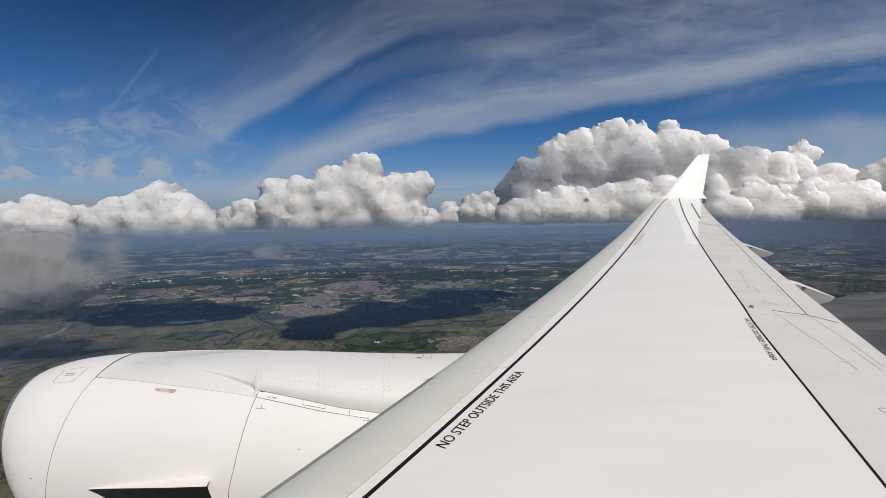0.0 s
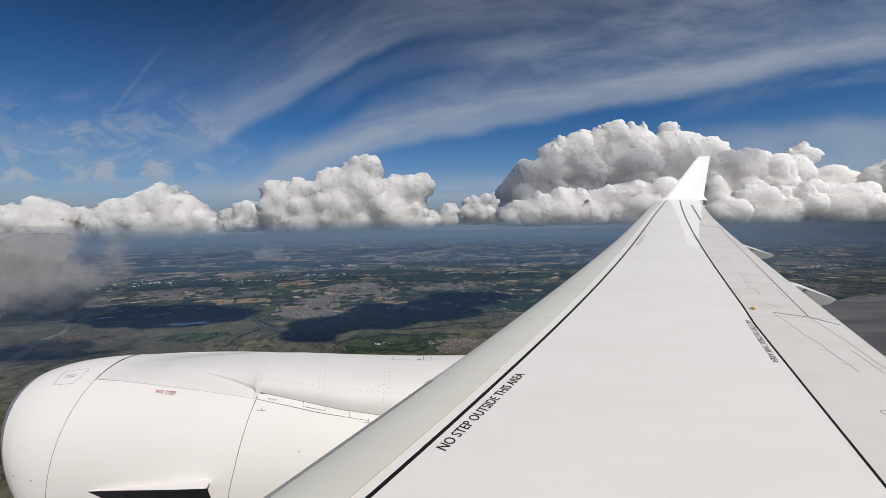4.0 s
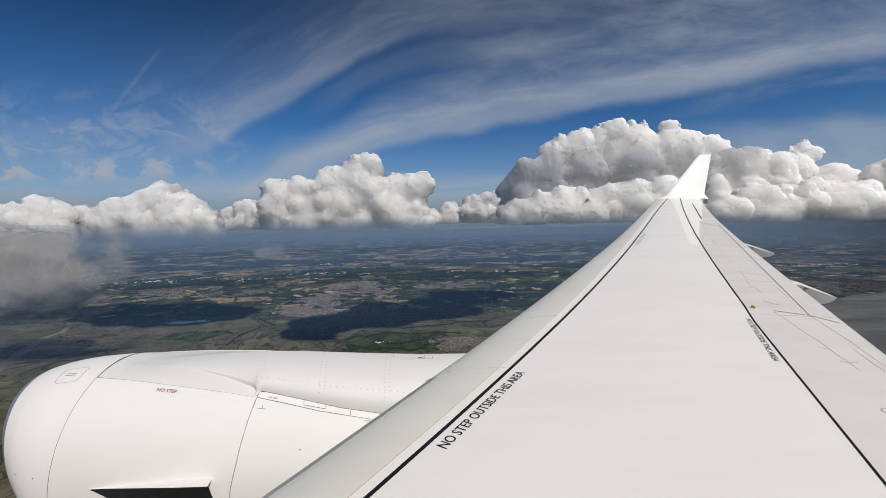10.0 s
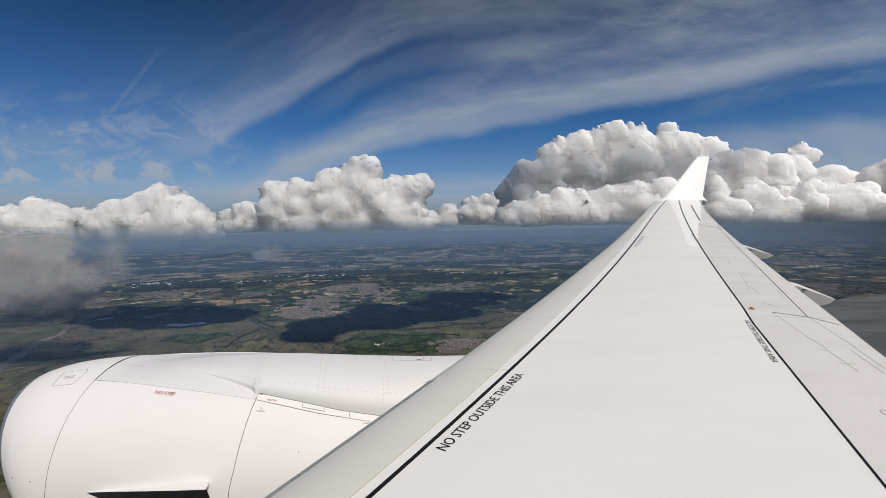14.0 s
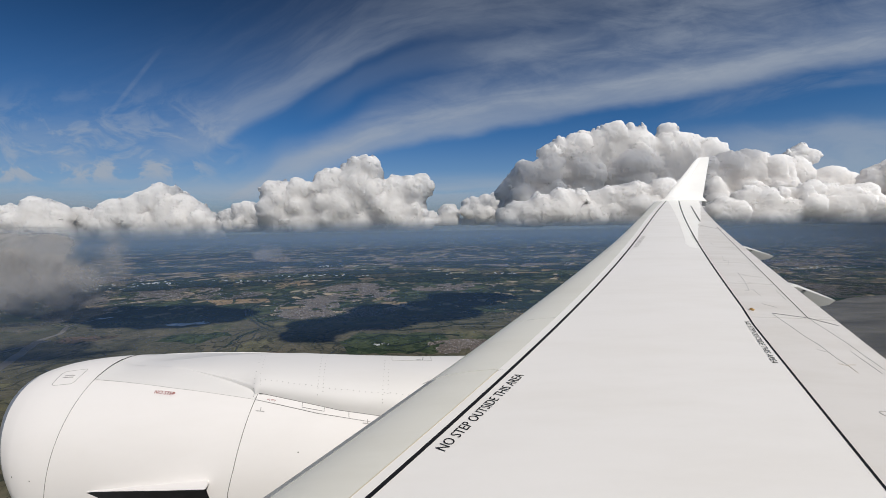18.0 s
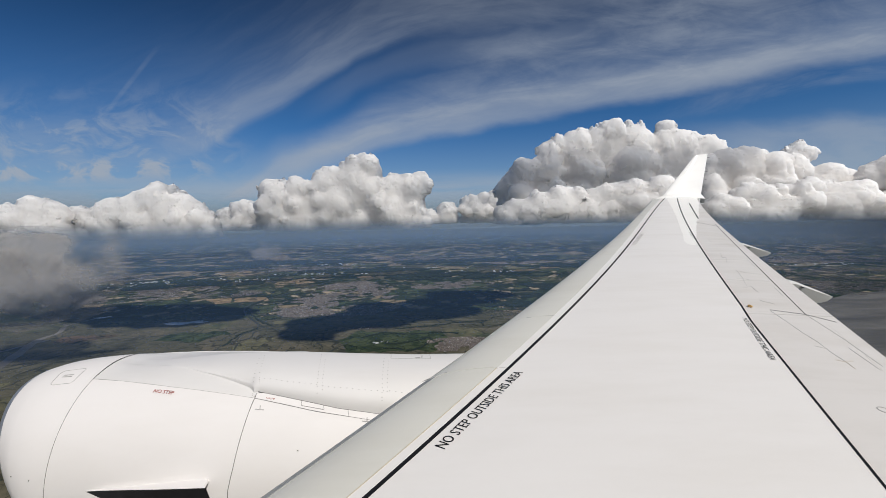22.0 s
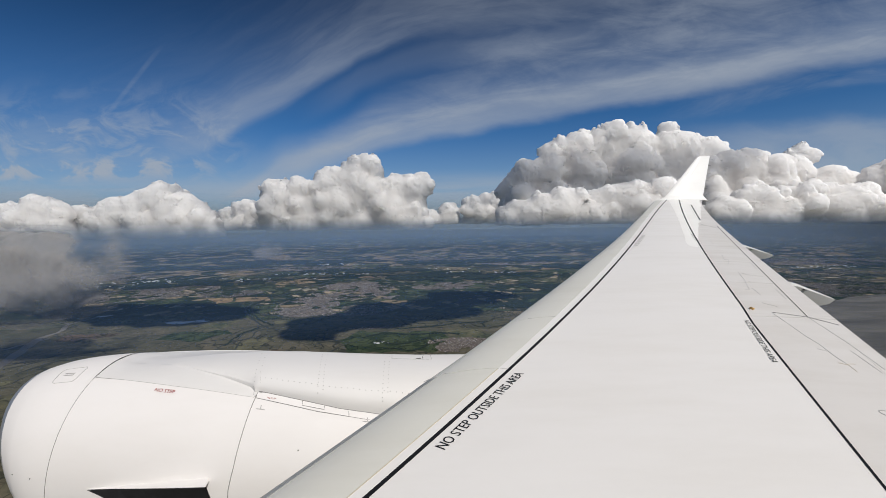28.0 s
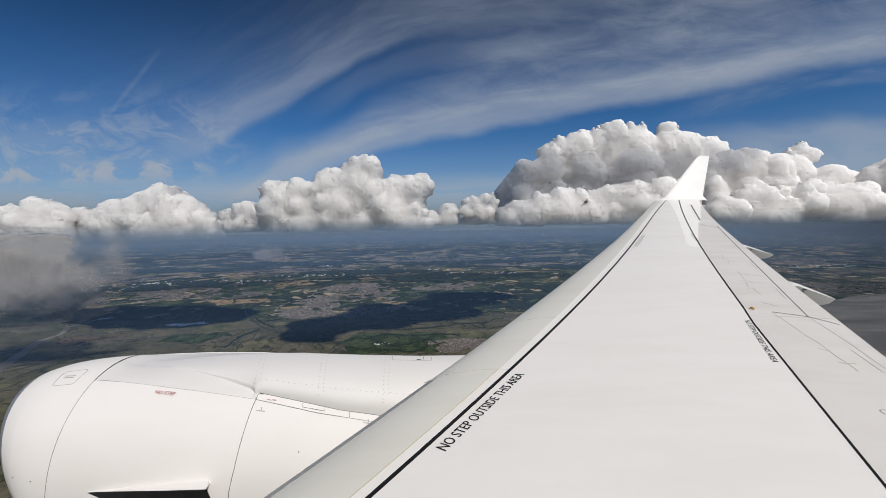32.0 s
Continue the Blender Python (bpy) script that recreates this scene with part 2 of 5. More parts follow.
def skin(name, y0, y1, xa, xb, mat, parent, label="", ny=40, nx=16, depth=None):
    """A piece of the wing between two spanwise stations and two chord lines, as a closed body."""
    loops = []
    for i in range(ny + 1):
        y = y0 + (y1 - y0) * i / ny
        a, b = xa(y), xb(y)
        up, lo = [], []
        for j in range(nx + 1):
            s = j / nx
            s = 0.5 - 0.5 * math.cos(math.pi * s)
            x = a + (b - a) * s
            z = top(x, y)
            up.append((x, y, z))
            lo.append((x, y, min(z - 0.004, under(x, y) if depth is None else z - depth)))
        loops.append(up + lo[::-1])
    return link_mesh(name, *loft(loops), mat, parent, label)


def ribbon(name, path, width, mat, parent, label="", lift=0.004, close=False):
    """A painted line or gap along a path of (x, y) on the wing's skin; width may be a pair, start and end."""
    w0, w1 = width if isinstance(width, tuple) else (width, width)
    pts = []
    for (ax, ay), (bx, by) in zip(path, path[1:]):
        k = max(1, int(math.hypot(bx - ax, by - ay) / 0.35))
        pts += [(ax + (bx - ax) * i / k, ay + (by - ay) * i / k) for i in range(k)]
    pts.append(path[-1])
    loops = []
    for i, (x, y) in enumerate(pts):
        px0, py0 = pts[max(0, i - 1)]
        px1, py1 = pts[min(len(pts) - 1, i + 1)]
        d = math.hypot(px1 - px0, py1 - py0) or 1
        nx_, ny_ = (py1 - py0) / d, -(px1 - px0) / d
        w = (w0 + (w1 - w0) * i / (len(pts) - 1)) / 2
        l, r = (x - nx_ * w, y - ny_ * w), (x + nx_ * w, y + ny_ * w)
        zl, zr = top(*l), top(*r)
        loops.append([(*l, zl + lift), (*r, zr + lift), (*r, zr - 0.004), (*l, zl - 0.004)])
    return link_mesh(name, *loft(loops), mat, parent, label, smooth=False)


def lettering(name, words, size, stretch, mat, parent, put, label="", bold=0.012):
    """Flat letters of the built-in font; put(u, v) lays a point of the line of text on its surface."""
    cu = bpy.data.curves.new(name, "FONT")
    cu.body, cu.size, cu.resolution_u, cu.offset = words, size, 3, size * bold
    ob = bpy.data.objects.new(name, cu)
    scene.collection.objects.link(ob)
    me = bpy.data.meshes.new_from_object(ob.evaluated_get(bpy.context.evaluated_depsgraph_get()))
    bpy.data.objects.remove(ob)
    me.materials.clear()
    me.materials.append(mat)
    for v in me.vertices:
        v.co = put(v.co.x * stretch, v.co.y)
    ob = new(name, me)
    ob.parent = parent
    return tagged(ob, label) if label else ob


def along_line(line, y0, y1, k=60, off=0.0):
    return [(line(y0 + (y1 - y0) * i / k) + off, y0 + (y1 - y0) * i / k) for i in range(k + 1)]


def nose_band(y0, y1, w0, w1, mat, parent, label):
    """A strip wrapped round the leading edge, from below the nose to a line behind it."""
    loops = []
    for i in range(49):
        y = y0 + (y1 - y0) * i / 48
        w = w0 + (w1 - w0) * i / 48
        row = [(le(y) + w * (j / 10) ** 1.5, y) for j in range(11)]
        loops.append([(x - 0.004, yy, top(x, yy, 0.004)) for x, yy in row] + [(x + 0.002, yy, top(x, yy, -0.006)) for x, yy in row[::-1]])
    return link_mesh("erosion_strip", *loft(loops), mat, parent, label)


# Wing: the box between slats and flaps, with the movable pieces round it.
TIP = 25.9
wing = skin("wing", -0.35, TIP, groove, rear, GREY, airliner, "light grey upper wing skin between black walkway lines", 70, 14)
SLATS = [(-0.3, 5.02), (6.82, 11.6), (11.63, 16.2), (16.23, 20.8), (20.83, 25.4)]
for a, b in SLATS:
    skin("slat", a, b, le, lambda y: groove(y) - 0.012, SLAT, wing, "grey leading-edge slat", 24, 14)
for a, b, w in ((0.5, 5.0, (0.24, 0.21)), (5.05, 6.8, (0.05, 0.05)), (6.84, 25.3, (0.10, 0.05))):
    nose_band(a, b, w[0], w[1], NOSE, wing, "dull grey erosion strip along the leading edge")
skin("fixed_leading_edge", 5.035, 6.805, le, lambda y: groove(y) - 0.004, SLAT, wing, "grey fixed leading edge over the engine pylon", 10, 14)
skin("leading_edge_tip", 25.42, TIP, le, lambda y: groove(y) - 0.006, SLAT, wing, "", 4, 10)
for a, b in [(-0.3, 6.69), (6.705, 6.818)]:
    skin("spoiler", a, b, lambda y: rear(y) + 0.003, lambda y: shroud(y) - 0.004, FLAP, wing, "light grey spoiler panel", 12, 8)
for a, b in [(6.82, 8.7), (8.72, 10.6), (10.62, 12.6), (12.62, 14.6), (14.62, 16.5)]:
    skin("spoiler", a, b, lambda y: rear(y) + 0.004, lambda y: shroud(y) - 0.006, FLAP, wing, "light grey spoiler panel", 12, 8)
for a, b, gap in [(-0.3, 6.69, -0.002), (6.705, 6.818, -0.002), (6.822, 16.5, 0.003)]:
    skin("flap", a, b, lambda y: shroud(y) + gap, te, FLAP, wing, "retracted light grey trailing-edge flap", 30, 8)
for a, b in [(16.53, 19.9), (19.93, 23.4)]:
    skin("aileron", a, b, lambda y: rear(y) + 0.004, te, FLAP, wing, "light grey aileron", 14, 8)
skin("trailing_edge_tip", 23.43, TIP, lambda y: rear(y) + 0.004, te, FLAP, wing, "", 8, 8)

ribbon("walkway_line", along_line(front, 1.0, TIP - 0.05, off=0.014), (0.037, 0.047), BLACK, wing, "black walkway line along the front spar")
ribbon("walkway_line", along_line(rear, 1.0, TIP - 0.1, off=-0.004), (0.015, 0.052), BLACK, wing, "black walkway line along the rear spar", 0.006)
ribbon("slat_seam", along_line(groove, 0.5, 5.0), 0.008, SEALANT, wing, "brown sealant seam behind the slat", 0.003)
ribbon("slat_seam", along_line(groove, 6.85, 24.8), 0.007, HAIR, wing, "", 0.003)
ribbon("slat_seam", [(le(5.03) + 0.02, 5.22), (le(5.03) + 0.12, 5.12), (le(5.03) + 0.3, 5.05), (groove(5.03), 5.0)], 0.010, FAINT, wing, "seam at the end of the slat", 0.003)
ribbon("slat_seam", [(le(6.81) + 0.02, 6.81), (groove(6.81), 6.81)], 0.014, FAINT, wing, "seam at the end of the slat", 0.003)
ribbon("panel_seam", [(groove(5.02) + 0.02, 5.02), (front(5.0) - 0.01, 5.0)], 0.003, FAINT, wing, "", 0.003)
ribbon("flap_gap", along_line(shroud, 6.75, 16.5), (0.012, 0.014), LINE, wing, "dark gap between spoilers and flap")
ribbon("flap_gap", [(5.3, 6.9), (5.74, 6.74), (5.97, 6.45)], 0.014, LINE, wing, "dark gap at the end of the inboard flap")
SEALS = [
    ("short gap between spoilers", 0.006, SEAL, [(8.27, 13.34), (8.07, 12.88)]),
    ("short stepped gap between spoilers", 0.0065, SEAL, [(7.35, 11.35), (7.06, 10.83), (7.16, 10.80), (6.84, 10.33)]),
    ("", 0.004, HAIR, [(6.565, 9.50), (6.60, 9.34), (6.88, 9.25)]),
    ("short stepped gap between spoilers", 0.006, SEAL, [(6.565, 9.57), (6.20, 8.82)]),
    ("", 0.006, SEAL, [(6.05, 8.80), (6.24, 8.82), (6.26, 8.74)]),
    ("short stepped gap between spoilers", 0.007, SEAL, [(6.18, 8.80), (5.845, 8.20)]),
    ("", 0.006, SEAL, [(5.76, 8.20), (5.845, 8.20), (5.97, 8.28), (5.82, 7.88)]),
    ("", 0.005, SEAL, [(5.50, 7.40), (5.51, 7.34), (5.62, 7.21)]),
    ("", 0.0065, SEAL, [(7.58, 10.67), (7.23, 9.915)]),
    ("", 0.0065, SEAL, [(6.41, 8.27), (6.14, 7.695)]),
    ("", 0.003, HAIR, [(5.28, 6.88), (5.14, 6.32), (5.03, 5.93), (4.99, 5.67)]),
    ("short stepped gap between spoilers", 0.005, SEAL, [(4.99, 5.67), (4.86, 5.28), (4.82, 5.08)]),
    ("", 0.005, SEAL, [(4.82, 5.50), (4.89, 5.44), (4.94, 5.44)]),
    ("brown sealant at a spoiler corner", 0.006, SEALANT, [(4.73, 5.10), (4.80, 5.06), (4.83, 5.08), (4.93, 5.09)]),
    ("", 0.005, SEALANT, [(4.82, 5.07), (4.755, 4.88)]),
    ("", 0.005, SEAL, [(5.25, 5.49), (5.05, 4.885)]),
    ("", 0.003, HAIR, [(5.74, 6.72), (5.456, 5.76), (5.18, 4.98)]),
]
for label, width, mat, path in SEALS:
    ribbon("spoiler_gap", path, width, mat, wing, label)
ribbon("aileron_gap", [(13.40, 23.38), (10.68, 17.96)], 0.05, LINE, wing, "dark gap along the aileron hinge", 0.009)
ribbon("aileron_gap", [(10.05, 17.01), (10.19, 16.27), (10.33, 16.0)], 0.04, FAINT, wing)


def strip_text(x0, y0, x1, y1, words, size, mat, parent, label, flat=0.55, bold=0.0):
    d = math.hypot(x1 - x0, y1 - y0)
    ux, uy = (x1 - x0) / d, (y1 - y0) / d

    def put(u, v):
        x, y = x0 + ux * u - uy * v, y0 + uy * u + ux * v
        return (x, y, top(x, y, 0.005))
    return lettering("lettering", words, size, flat, mat, parent, put, label, bold)


WORDS = "NO STEP OUTSIDE THIS AREA"
strip_text(-0.022, 3.49, 0.943, 4.91, WORDS, 0.148, BLACK, wing, "black lettering beside the front walkway line", 0.828, 0.004)
strip_text(4.57, 6.51, 3.875, 5.00, WORDS, 0.098, LINE, wing, "thin black lettering beside the rear walkway line", 1.22)
strip_text(5.68, 12.62, 6.98, 14.80, WORDS, 0.16, FAINT, wing, "small grey lettering near the wing tip", 1.0)
strip_text(8.40, 14.66, 7.66, 13.01, WORDS, 0.13, FAINT, wing, "small grey lettering near the wing tip", 0.86)

ring = [(4.21 + 0.055 * math.cos(a), 4.01 + 0.055 * math.sin(a)) for a in np.linspace(0, 2 * math.pi, 17)]
ribbon("fuel_cap", ring, 0.008, FAINT, wing, "round grey outline of a filler cap")

# A glossy white patch runs in from the winglet.
def patch_a(y):
    return (0.572025 - 0.002496 * y) * y + 0.312959


def patch_b(y):
    return min(te(y) - 0.05, 7.58 + (y - 12.835) * 0.591 + 0.10 * max(0, min(1, (y - 17.0) / 0.8)))


loops = []
for i in range(81):
    y = 12.42 + (25.85 - 12.42) * i / 80
    a, b = patch_a(y), patch_b(y)
    a += 0.05 * noise.noise((0.0, y * 1.7, 1.0)) + 0.02 * noise.noise((0.0, y * 6.0, 2.0))
    b += 0.06 * noise.noise((0.0, y * 1.9, 4.0)) + 0.03 * noise.noise((0.0, y * 6.0, 5.0))
    a += 0.16 * max(0.0, 1 - (y - 12.42) / 0.25)
    row = [(a + (b - a) * j / 8, y) for j in range(9)]
    loops.append([(x, yy, top(x, yy, 0.0035)) for x, yy in row] + [(x, yy, top(x, yy, -0.003)) for x, yy in row[::-1]])
link_mesh("white_patch", *loft(loops), WHITE, wing, "glossy white painted strip near the wing tip")

# Winglet: a tapering, canted fin on the tip.
def blade(sections, name, mat, parent, label, k=12):
    """Symmetric thin sections: leading point, trailing point, half thickness and the direction of thickness."""
    loops = []
    for a, b, t, side in sections:
        a, b, side = Vector(a), Vector(b), Vector(side).normalized()
        prof = [(0.5 - 0.5 * math.cos(math.pi * j / k)) for j in range(k + 1)]
        half = [2.6 * (math.sqrt(s) * (1 - s) ** 0.8) * t for s in prof]
        loops.append([a + (b - a) * s + side * h for s, h in zip(prof, half)] + [a + (b - a) * s - side * h for s, h in list(zip(prof, half))[-2:0:-1]])
    return link_mesh(name, *loft(loops), mat, parent, label)


root_a, root_b = Vector((12.72, 25.9, 1.02)), Vector((15.60, 25.9, 1.06))
base_a, base_b = Vector((13.45, 26.25, 1.28)), Vector((15.74, 26.22, 1.42))
tip_a, tip_b = Vector((15.78, 27.15, 3.68)), Vector((16.68, 27.2, 3.84))
sect = [(root_a, root_b, 0.10, (0, 0, 1)), (root_a.lerp(base_a, 0.6), root_b.lerp(base_b, 0.6), 0.09, (0, -0.4, 1))]
for s in (0.0, 0.15, 0.35, 0.6, 0.85, 0.97):
    sect.append((base_a.lerp(tip_a, s), base_b.lerp(tip_b, s), 0.085 - 0.045 * s, (0, -1, 0.38)))
sect.append((tip_a + Vector((0.16, 0.02, 0.12)), tip_b + Vector((0.02, 0.0, 0.0)), 0.03, (0, -1, 0.38)))
winglet = blade(sect, "winglet", WHITE, airliner, "white canted winglet at the wing tip")
blade([(Vector((15.2, 25.95, 1.08)), Vector((15.86, 25.97, 1.02)), 0.05, (0, -1, 0.3)), (Vector((15.3, 26.15, 1.36)), Vector((15.68, 26.18, 1.36)), 0.03, (0, -1, 0.3))], "tip_fairing", WHITE, winglet, "")
for s in (0.15, 0.35, 0.55, 0.75, 0.92):
    p = base_b.lerp(tip_b, s)
    blade([(p + Vector((-0.02, 0, -0.008)), p + Vector((0.22, 0.0, -0.05)), 0.006, (0, 1, 0)), (p + Vector((-0.02, 0, 0.008)), p + Vector((0.22, 0.0, -0.04)), 0.006, (0, 1, 0))], "static_wick", LINE, winglet, "thin dark static discharge wick", 3)


def canoe(y, tip_x, tip_z, edge_x, edge_z, half, deep):
    """A flap track fairing: a pod under the wing whose back slopes down behind the trailing edge to a point."""
    loops, long = [], 3.6
    slope = (tip_z - edge_z) / (tip_x - edge_x)
    k = 30
    for i in range(k + 1):
        s = i / k
        x = tip_x - long * (1 - s)
        t = (tip_x - x) / (tip_x - edge_x)
        ridge = min(edge_z - 0.02 - 0.30 * max(0, t - 1.2), tip_z - slope * (tip_x - x)) if t > 1 else tip_z - slope * (tip_x - x)
        r = max(0.02, min(1.0, t) ** 0.62 if t < 1.6 else max(0.05, math.sqrt(max(0, 1 - ((t - 1.6) / (long / (tip_x - edge_x) - 1.6)) ** 2))))
        ring = [(x, y + half * r * u, ridge - deep * r * v) for u, v in ((-0.85, 0.0), (0.0, -0.03), (0.85, 0.0), (1.0, 0.10), (0.55, 0.60), (0.12, 1.0), (-0.12, 1.0), (-0.55, 0.60), (-1.0, 0.10))]
        loops.append(ring)
    pod = link_mesh("flap_track_fairing", *loft(loops), FAIRING_SHADE, airliner, "pale grey pointed flap track fairing under the trailing edge")
    # Dark block set on the flank to paint the shade of a small opening
    notch = [[(edge_x + 0.20 + d, y - half * 0.80 + o, edge_z + 0.22 * slope - 0.05 + e) for d, e in ((0, 0), (0.06, -0.02), (0.06, -0.035), (0, -0.02))] for o in (-0.03, 0.0)]
    link_mesh("notch_shade", *loft(notch), DARK, pod, "small dark opening", smooth=False)


canoe(9.0, 8.23, -1.76, 7.20, -1.36, 0.20, 0.52)
canoe(13.0, 9.97, -1.16, 8.94, -0.82, 0.19, 0.45)
# Small rope bracket on the skin
verts, faces = loft([[(5.05 + 0.024 * math.cos(a) + 0.006 * math.cos(b) * math.cos(a), 7.01 + 0.040 * math.sin(a) + 0.006 * math.cos(b) * math.sin(a), top(5.05, 7.01) + 0.022 + 0.016 * math.sin(b)) for b in (0, 1.57, 3.14, 4.71)] for a in np.linspace(0.4, 5.9, 16)])
link_mesh("rope_bracket", verts, faces, ORANGE, wing, "small orange rope bracket on the wing skin")

# ---- engine ----
EY, EZ = 6.85, -3.62
PROFILE = [(-6.12, 1.20), (-6.10, 1.255), (-6.06, 1.305), (-5.98, 1.355), (-5.84, 1.418), (-5.6, 1.475), (-5.2, 1.520), (-4.4, 1.57), (-3.5, 1.60), (-2.7, 1.60), (-1.8, 1.575), (-0.9, 1.50), (0.0, 1.37), (0.9, 1.20), (1.6, 1.05)]


def radius(x):
    """The nacelle's radius, smooth through the profile."""
    x = min(max(x, PROFILE[0][0]), PROFILE[-1][0])
    i = max(0, sum(p[0] <= x for p in PROFILE) - 1)
    i = min(i, len(PROFILE) - 2)

    def slope(k):
        (xa, ra), (xb, rb) = PROFILE[max(0, k - 1)], PROFILE[min(len(PROFILE) - 1, k + 1)]
        return (rb - ra) / (xb - xa)
    (x0, r0), (x1, r1) = PROFILE[i], PROFILE[i + 1]
    h, s = x1 - x0, (x - x0) / (x1 - x0)
    return (2 * s ** 3 - 3 * s * s + 1) * r0 + (s ** 3 - 2 * s * s + s) * h * slope(i) + (3 * s * s - 2 * s ** 3) * r1 + (s ** 3 - s * s) * h * slope(i + 1)


def scarfed(x, up):
    """The inlet leans: its crown stands further forward than its sides."""
    fore = max(0.0, (-5.3 - x) / 0.85)
    return x + 0.32 * fore - 0.78 * fore ** 1.2 * up


def on_cowl(x, angle, lift=0.0):
    """A point of the cowl; angle in degrees from the top, positive towards the cabin."""
    a, r = radians(angle), radius(x) + lift
    fore = max(0.0, (-5.3 - x) / 0.85)
    r += 0.02 * min(1.0, fore)
    x = scarfed(x, math.cos(a))
    return (x, EY - r * math.sin(a), EZ + r * math.cos(a))


def hinge(x):
    """Angle of the upper edge of the cowl doors."""
    return float(np.interp(x, [-5.2, -3.94, -2.66, -1.76, -0.98, 0.6], [23.5, 32.0, 39.7, 46.8, 51.2, 58.0]))


def seam(angle):
    """Where the fan cowl meets the reverser, at an angle."""
    return float(np.interp(abs(angle), [37, 49, 59, 71, 81, 150], [-2.63, -2.67, -2.70, -2.74, -2.79, -2.80]))


def cowl(name, x0, x1, a0, a1, mat, parent, label="", thick=0.03, na=64, nx=18):
    """A piece of the cowl's shell between two stations and two angles."""
    full = a0 is not None and a1 - a0 >= 359.9
    side = 1 if full or a1 > 0 else -1
    low = (lambda x: a0) if a0 is not None else (lambda x: side * hinge(x))
    xs = sorted({x0, x1, *[p[0] for p in PROFILE if x0 < p[0] < x1], *np.linspace(x0, x1, nx).tolist()})

    def spot(x, j, lift=0.0):
        a = low(x) + (a1 - low(x)) * j / na
        if not full and x1 == -2.70:
            x = x0 + (x - x0) * (seam(a) - 0.003 - x0) / (x1 - x0)
        if not full and x0 == -2.697:
            x = x1 + (x - x1) * (seam(a) + 0.003 - x1) / (x0 - x1)
        return on_cowl(x, a, lift)
    loops = [[spot(x, j) for j in range(na + (0 if full else 1))] for x in xs]
    if full:
        verts, faces = loft(loops, True, False)
    else:
        inner = [[spot(x, j, -thick) for j in range(na + 1)][::-1] for x in xs]
        verts, faces = loft([a + b for a, b in zip(loops, inner)])
    return link_mesh(name, verts, faces, mat, parent, label)


engine = cowl("engine", -6.02, -5.202, 0, 360, COWL, airliner, "white engine nacelle with a smooth inlet cowl", na=96)
for end in (178, -178):
    cowl("fan_cowl", -5.198, -2.70, None, end, COWL, engine, "white fan cowl door", 0.05)
cowl("inlet_lip", -6.12, -6.022, 0, 360, METAL, engine, "bare metal ring round the engine inlet", na=96)
duct = [[(scarfed(x, math.cos(b)), EY - r * math.sin(b), EZ + r * math.cos(b)) for b in np.linspace(0, 2 * math.pi, 97)[:-1]] for x, r in ((-6.12, 1.22), (-6.10, 1.18), (-6.0, 1.15), (-5.8, 1.17), (-5.3, 1.22))]
link_mesh("inlet_duct", *loft(duct, True, False), METAL, engine)
link_mesh("fan_disc", *loft([[(-5.35, EY - r * math.sin(b), EZ + r * math.cos(b)) for b in np.linspace(0, 2 * math.pi, 49)[:-1]] for r in (1.22, 0.25)], True, True), DARK, engine, "dark fan face inside the inlet", smooth=False)
for end in (178, -178):
    cowl("reverser_cowl", -2.697, 0.9, None, end, COWL, engine, "white thrust reverser cowl door", 0.05)
cowl("nozzle", 0.91, 1.6, 0, 360, METAL, engine, "metal exhaust nozzle")


def cowl_line(name, path, width, mat, label="", lift=0.004):
    pts = []
    for (ax, aa), (bx, ba) in zip(path, path[1:]):
        k = max(1, int(max(abs(bx - ax) / 0.15, abs(ba - aa) / 3)))
        pts += [(ax + (bx - ax) * i / k, aa + (ba - aa) * i / k) for i in range(k)]
    pts.append(path[-1])
    loops = []
    for i, (x, a) in enumerate(pts):
        x0, a0 = pts[max(0, i - 1)]
        x1, a1 = pts[min(len(pts) - 1, i + 1)]
        r = radius(x)
        ux, ua = x1 - x0, radians(a1 - a0) * r
        d = math.hypot(ux, ua) or 1
        wx, wa = -ua / d * width / 2, math.degrees(ux / d * width / 2 / r)
        loops.append([on_cowl(x - wx, a - wa, lift), on_cowl(x + wx, a + wa, lift), on_cowl(x + wx, a + wa, -0.004), on_cowl(x - wx, a - wa, -0.004)])
    return link_mesh(name, *loft(loops), mat, engine, label, smooth=False)


cowl_line("cowl_seam", [(-5.2, 1.0), (-5.2, 23.5)], 0.007, LINE, "wide dark seam behind the inlet cowl")
cowl_line("cowl_seam", [(-5.2, 23.5), (-5.2, 150)], 0.0055, GAP, "fine dark seam between inlet and fan cowl")
cowl_line("cowl_seam", [(-2.63, 37.0), (-2.65, 42), (-2.67, 49), (-2.70, 59), (-2.74, 71), (-2.79, 81), (-2.8, 150)], 0.008, GAP, "dark seam between fan cowl and reverser")
cowl_line("hinge_seam", [(-5.18, 23.4), (-3.94, 32.0), (-2.66, 39.7)], 0.0032, FAINT, "fine seam along the cowl door hinge")
cowl_line("hinge_seam", [(-2.64, 39.9), (-1.76, 46.9), (-0.7, 52.6)], 0.005, GAP, "fine dark seam along the reverser hinge")


def cowl_text(x, angle, words, size, mat, stretch, label=""):
    def put(u, v):
        return on_cowl(x + u, angle + 5.5 * u - math.degrees(v / radius(x)), 0.006)
    return lettering("lettering", words, size, stretch, mat, engine, put, label)


cowl_text(-4.12, 35.2, "NO STEP", 0.075, RED, 1.05, "dark red lettering on the fan cowl")
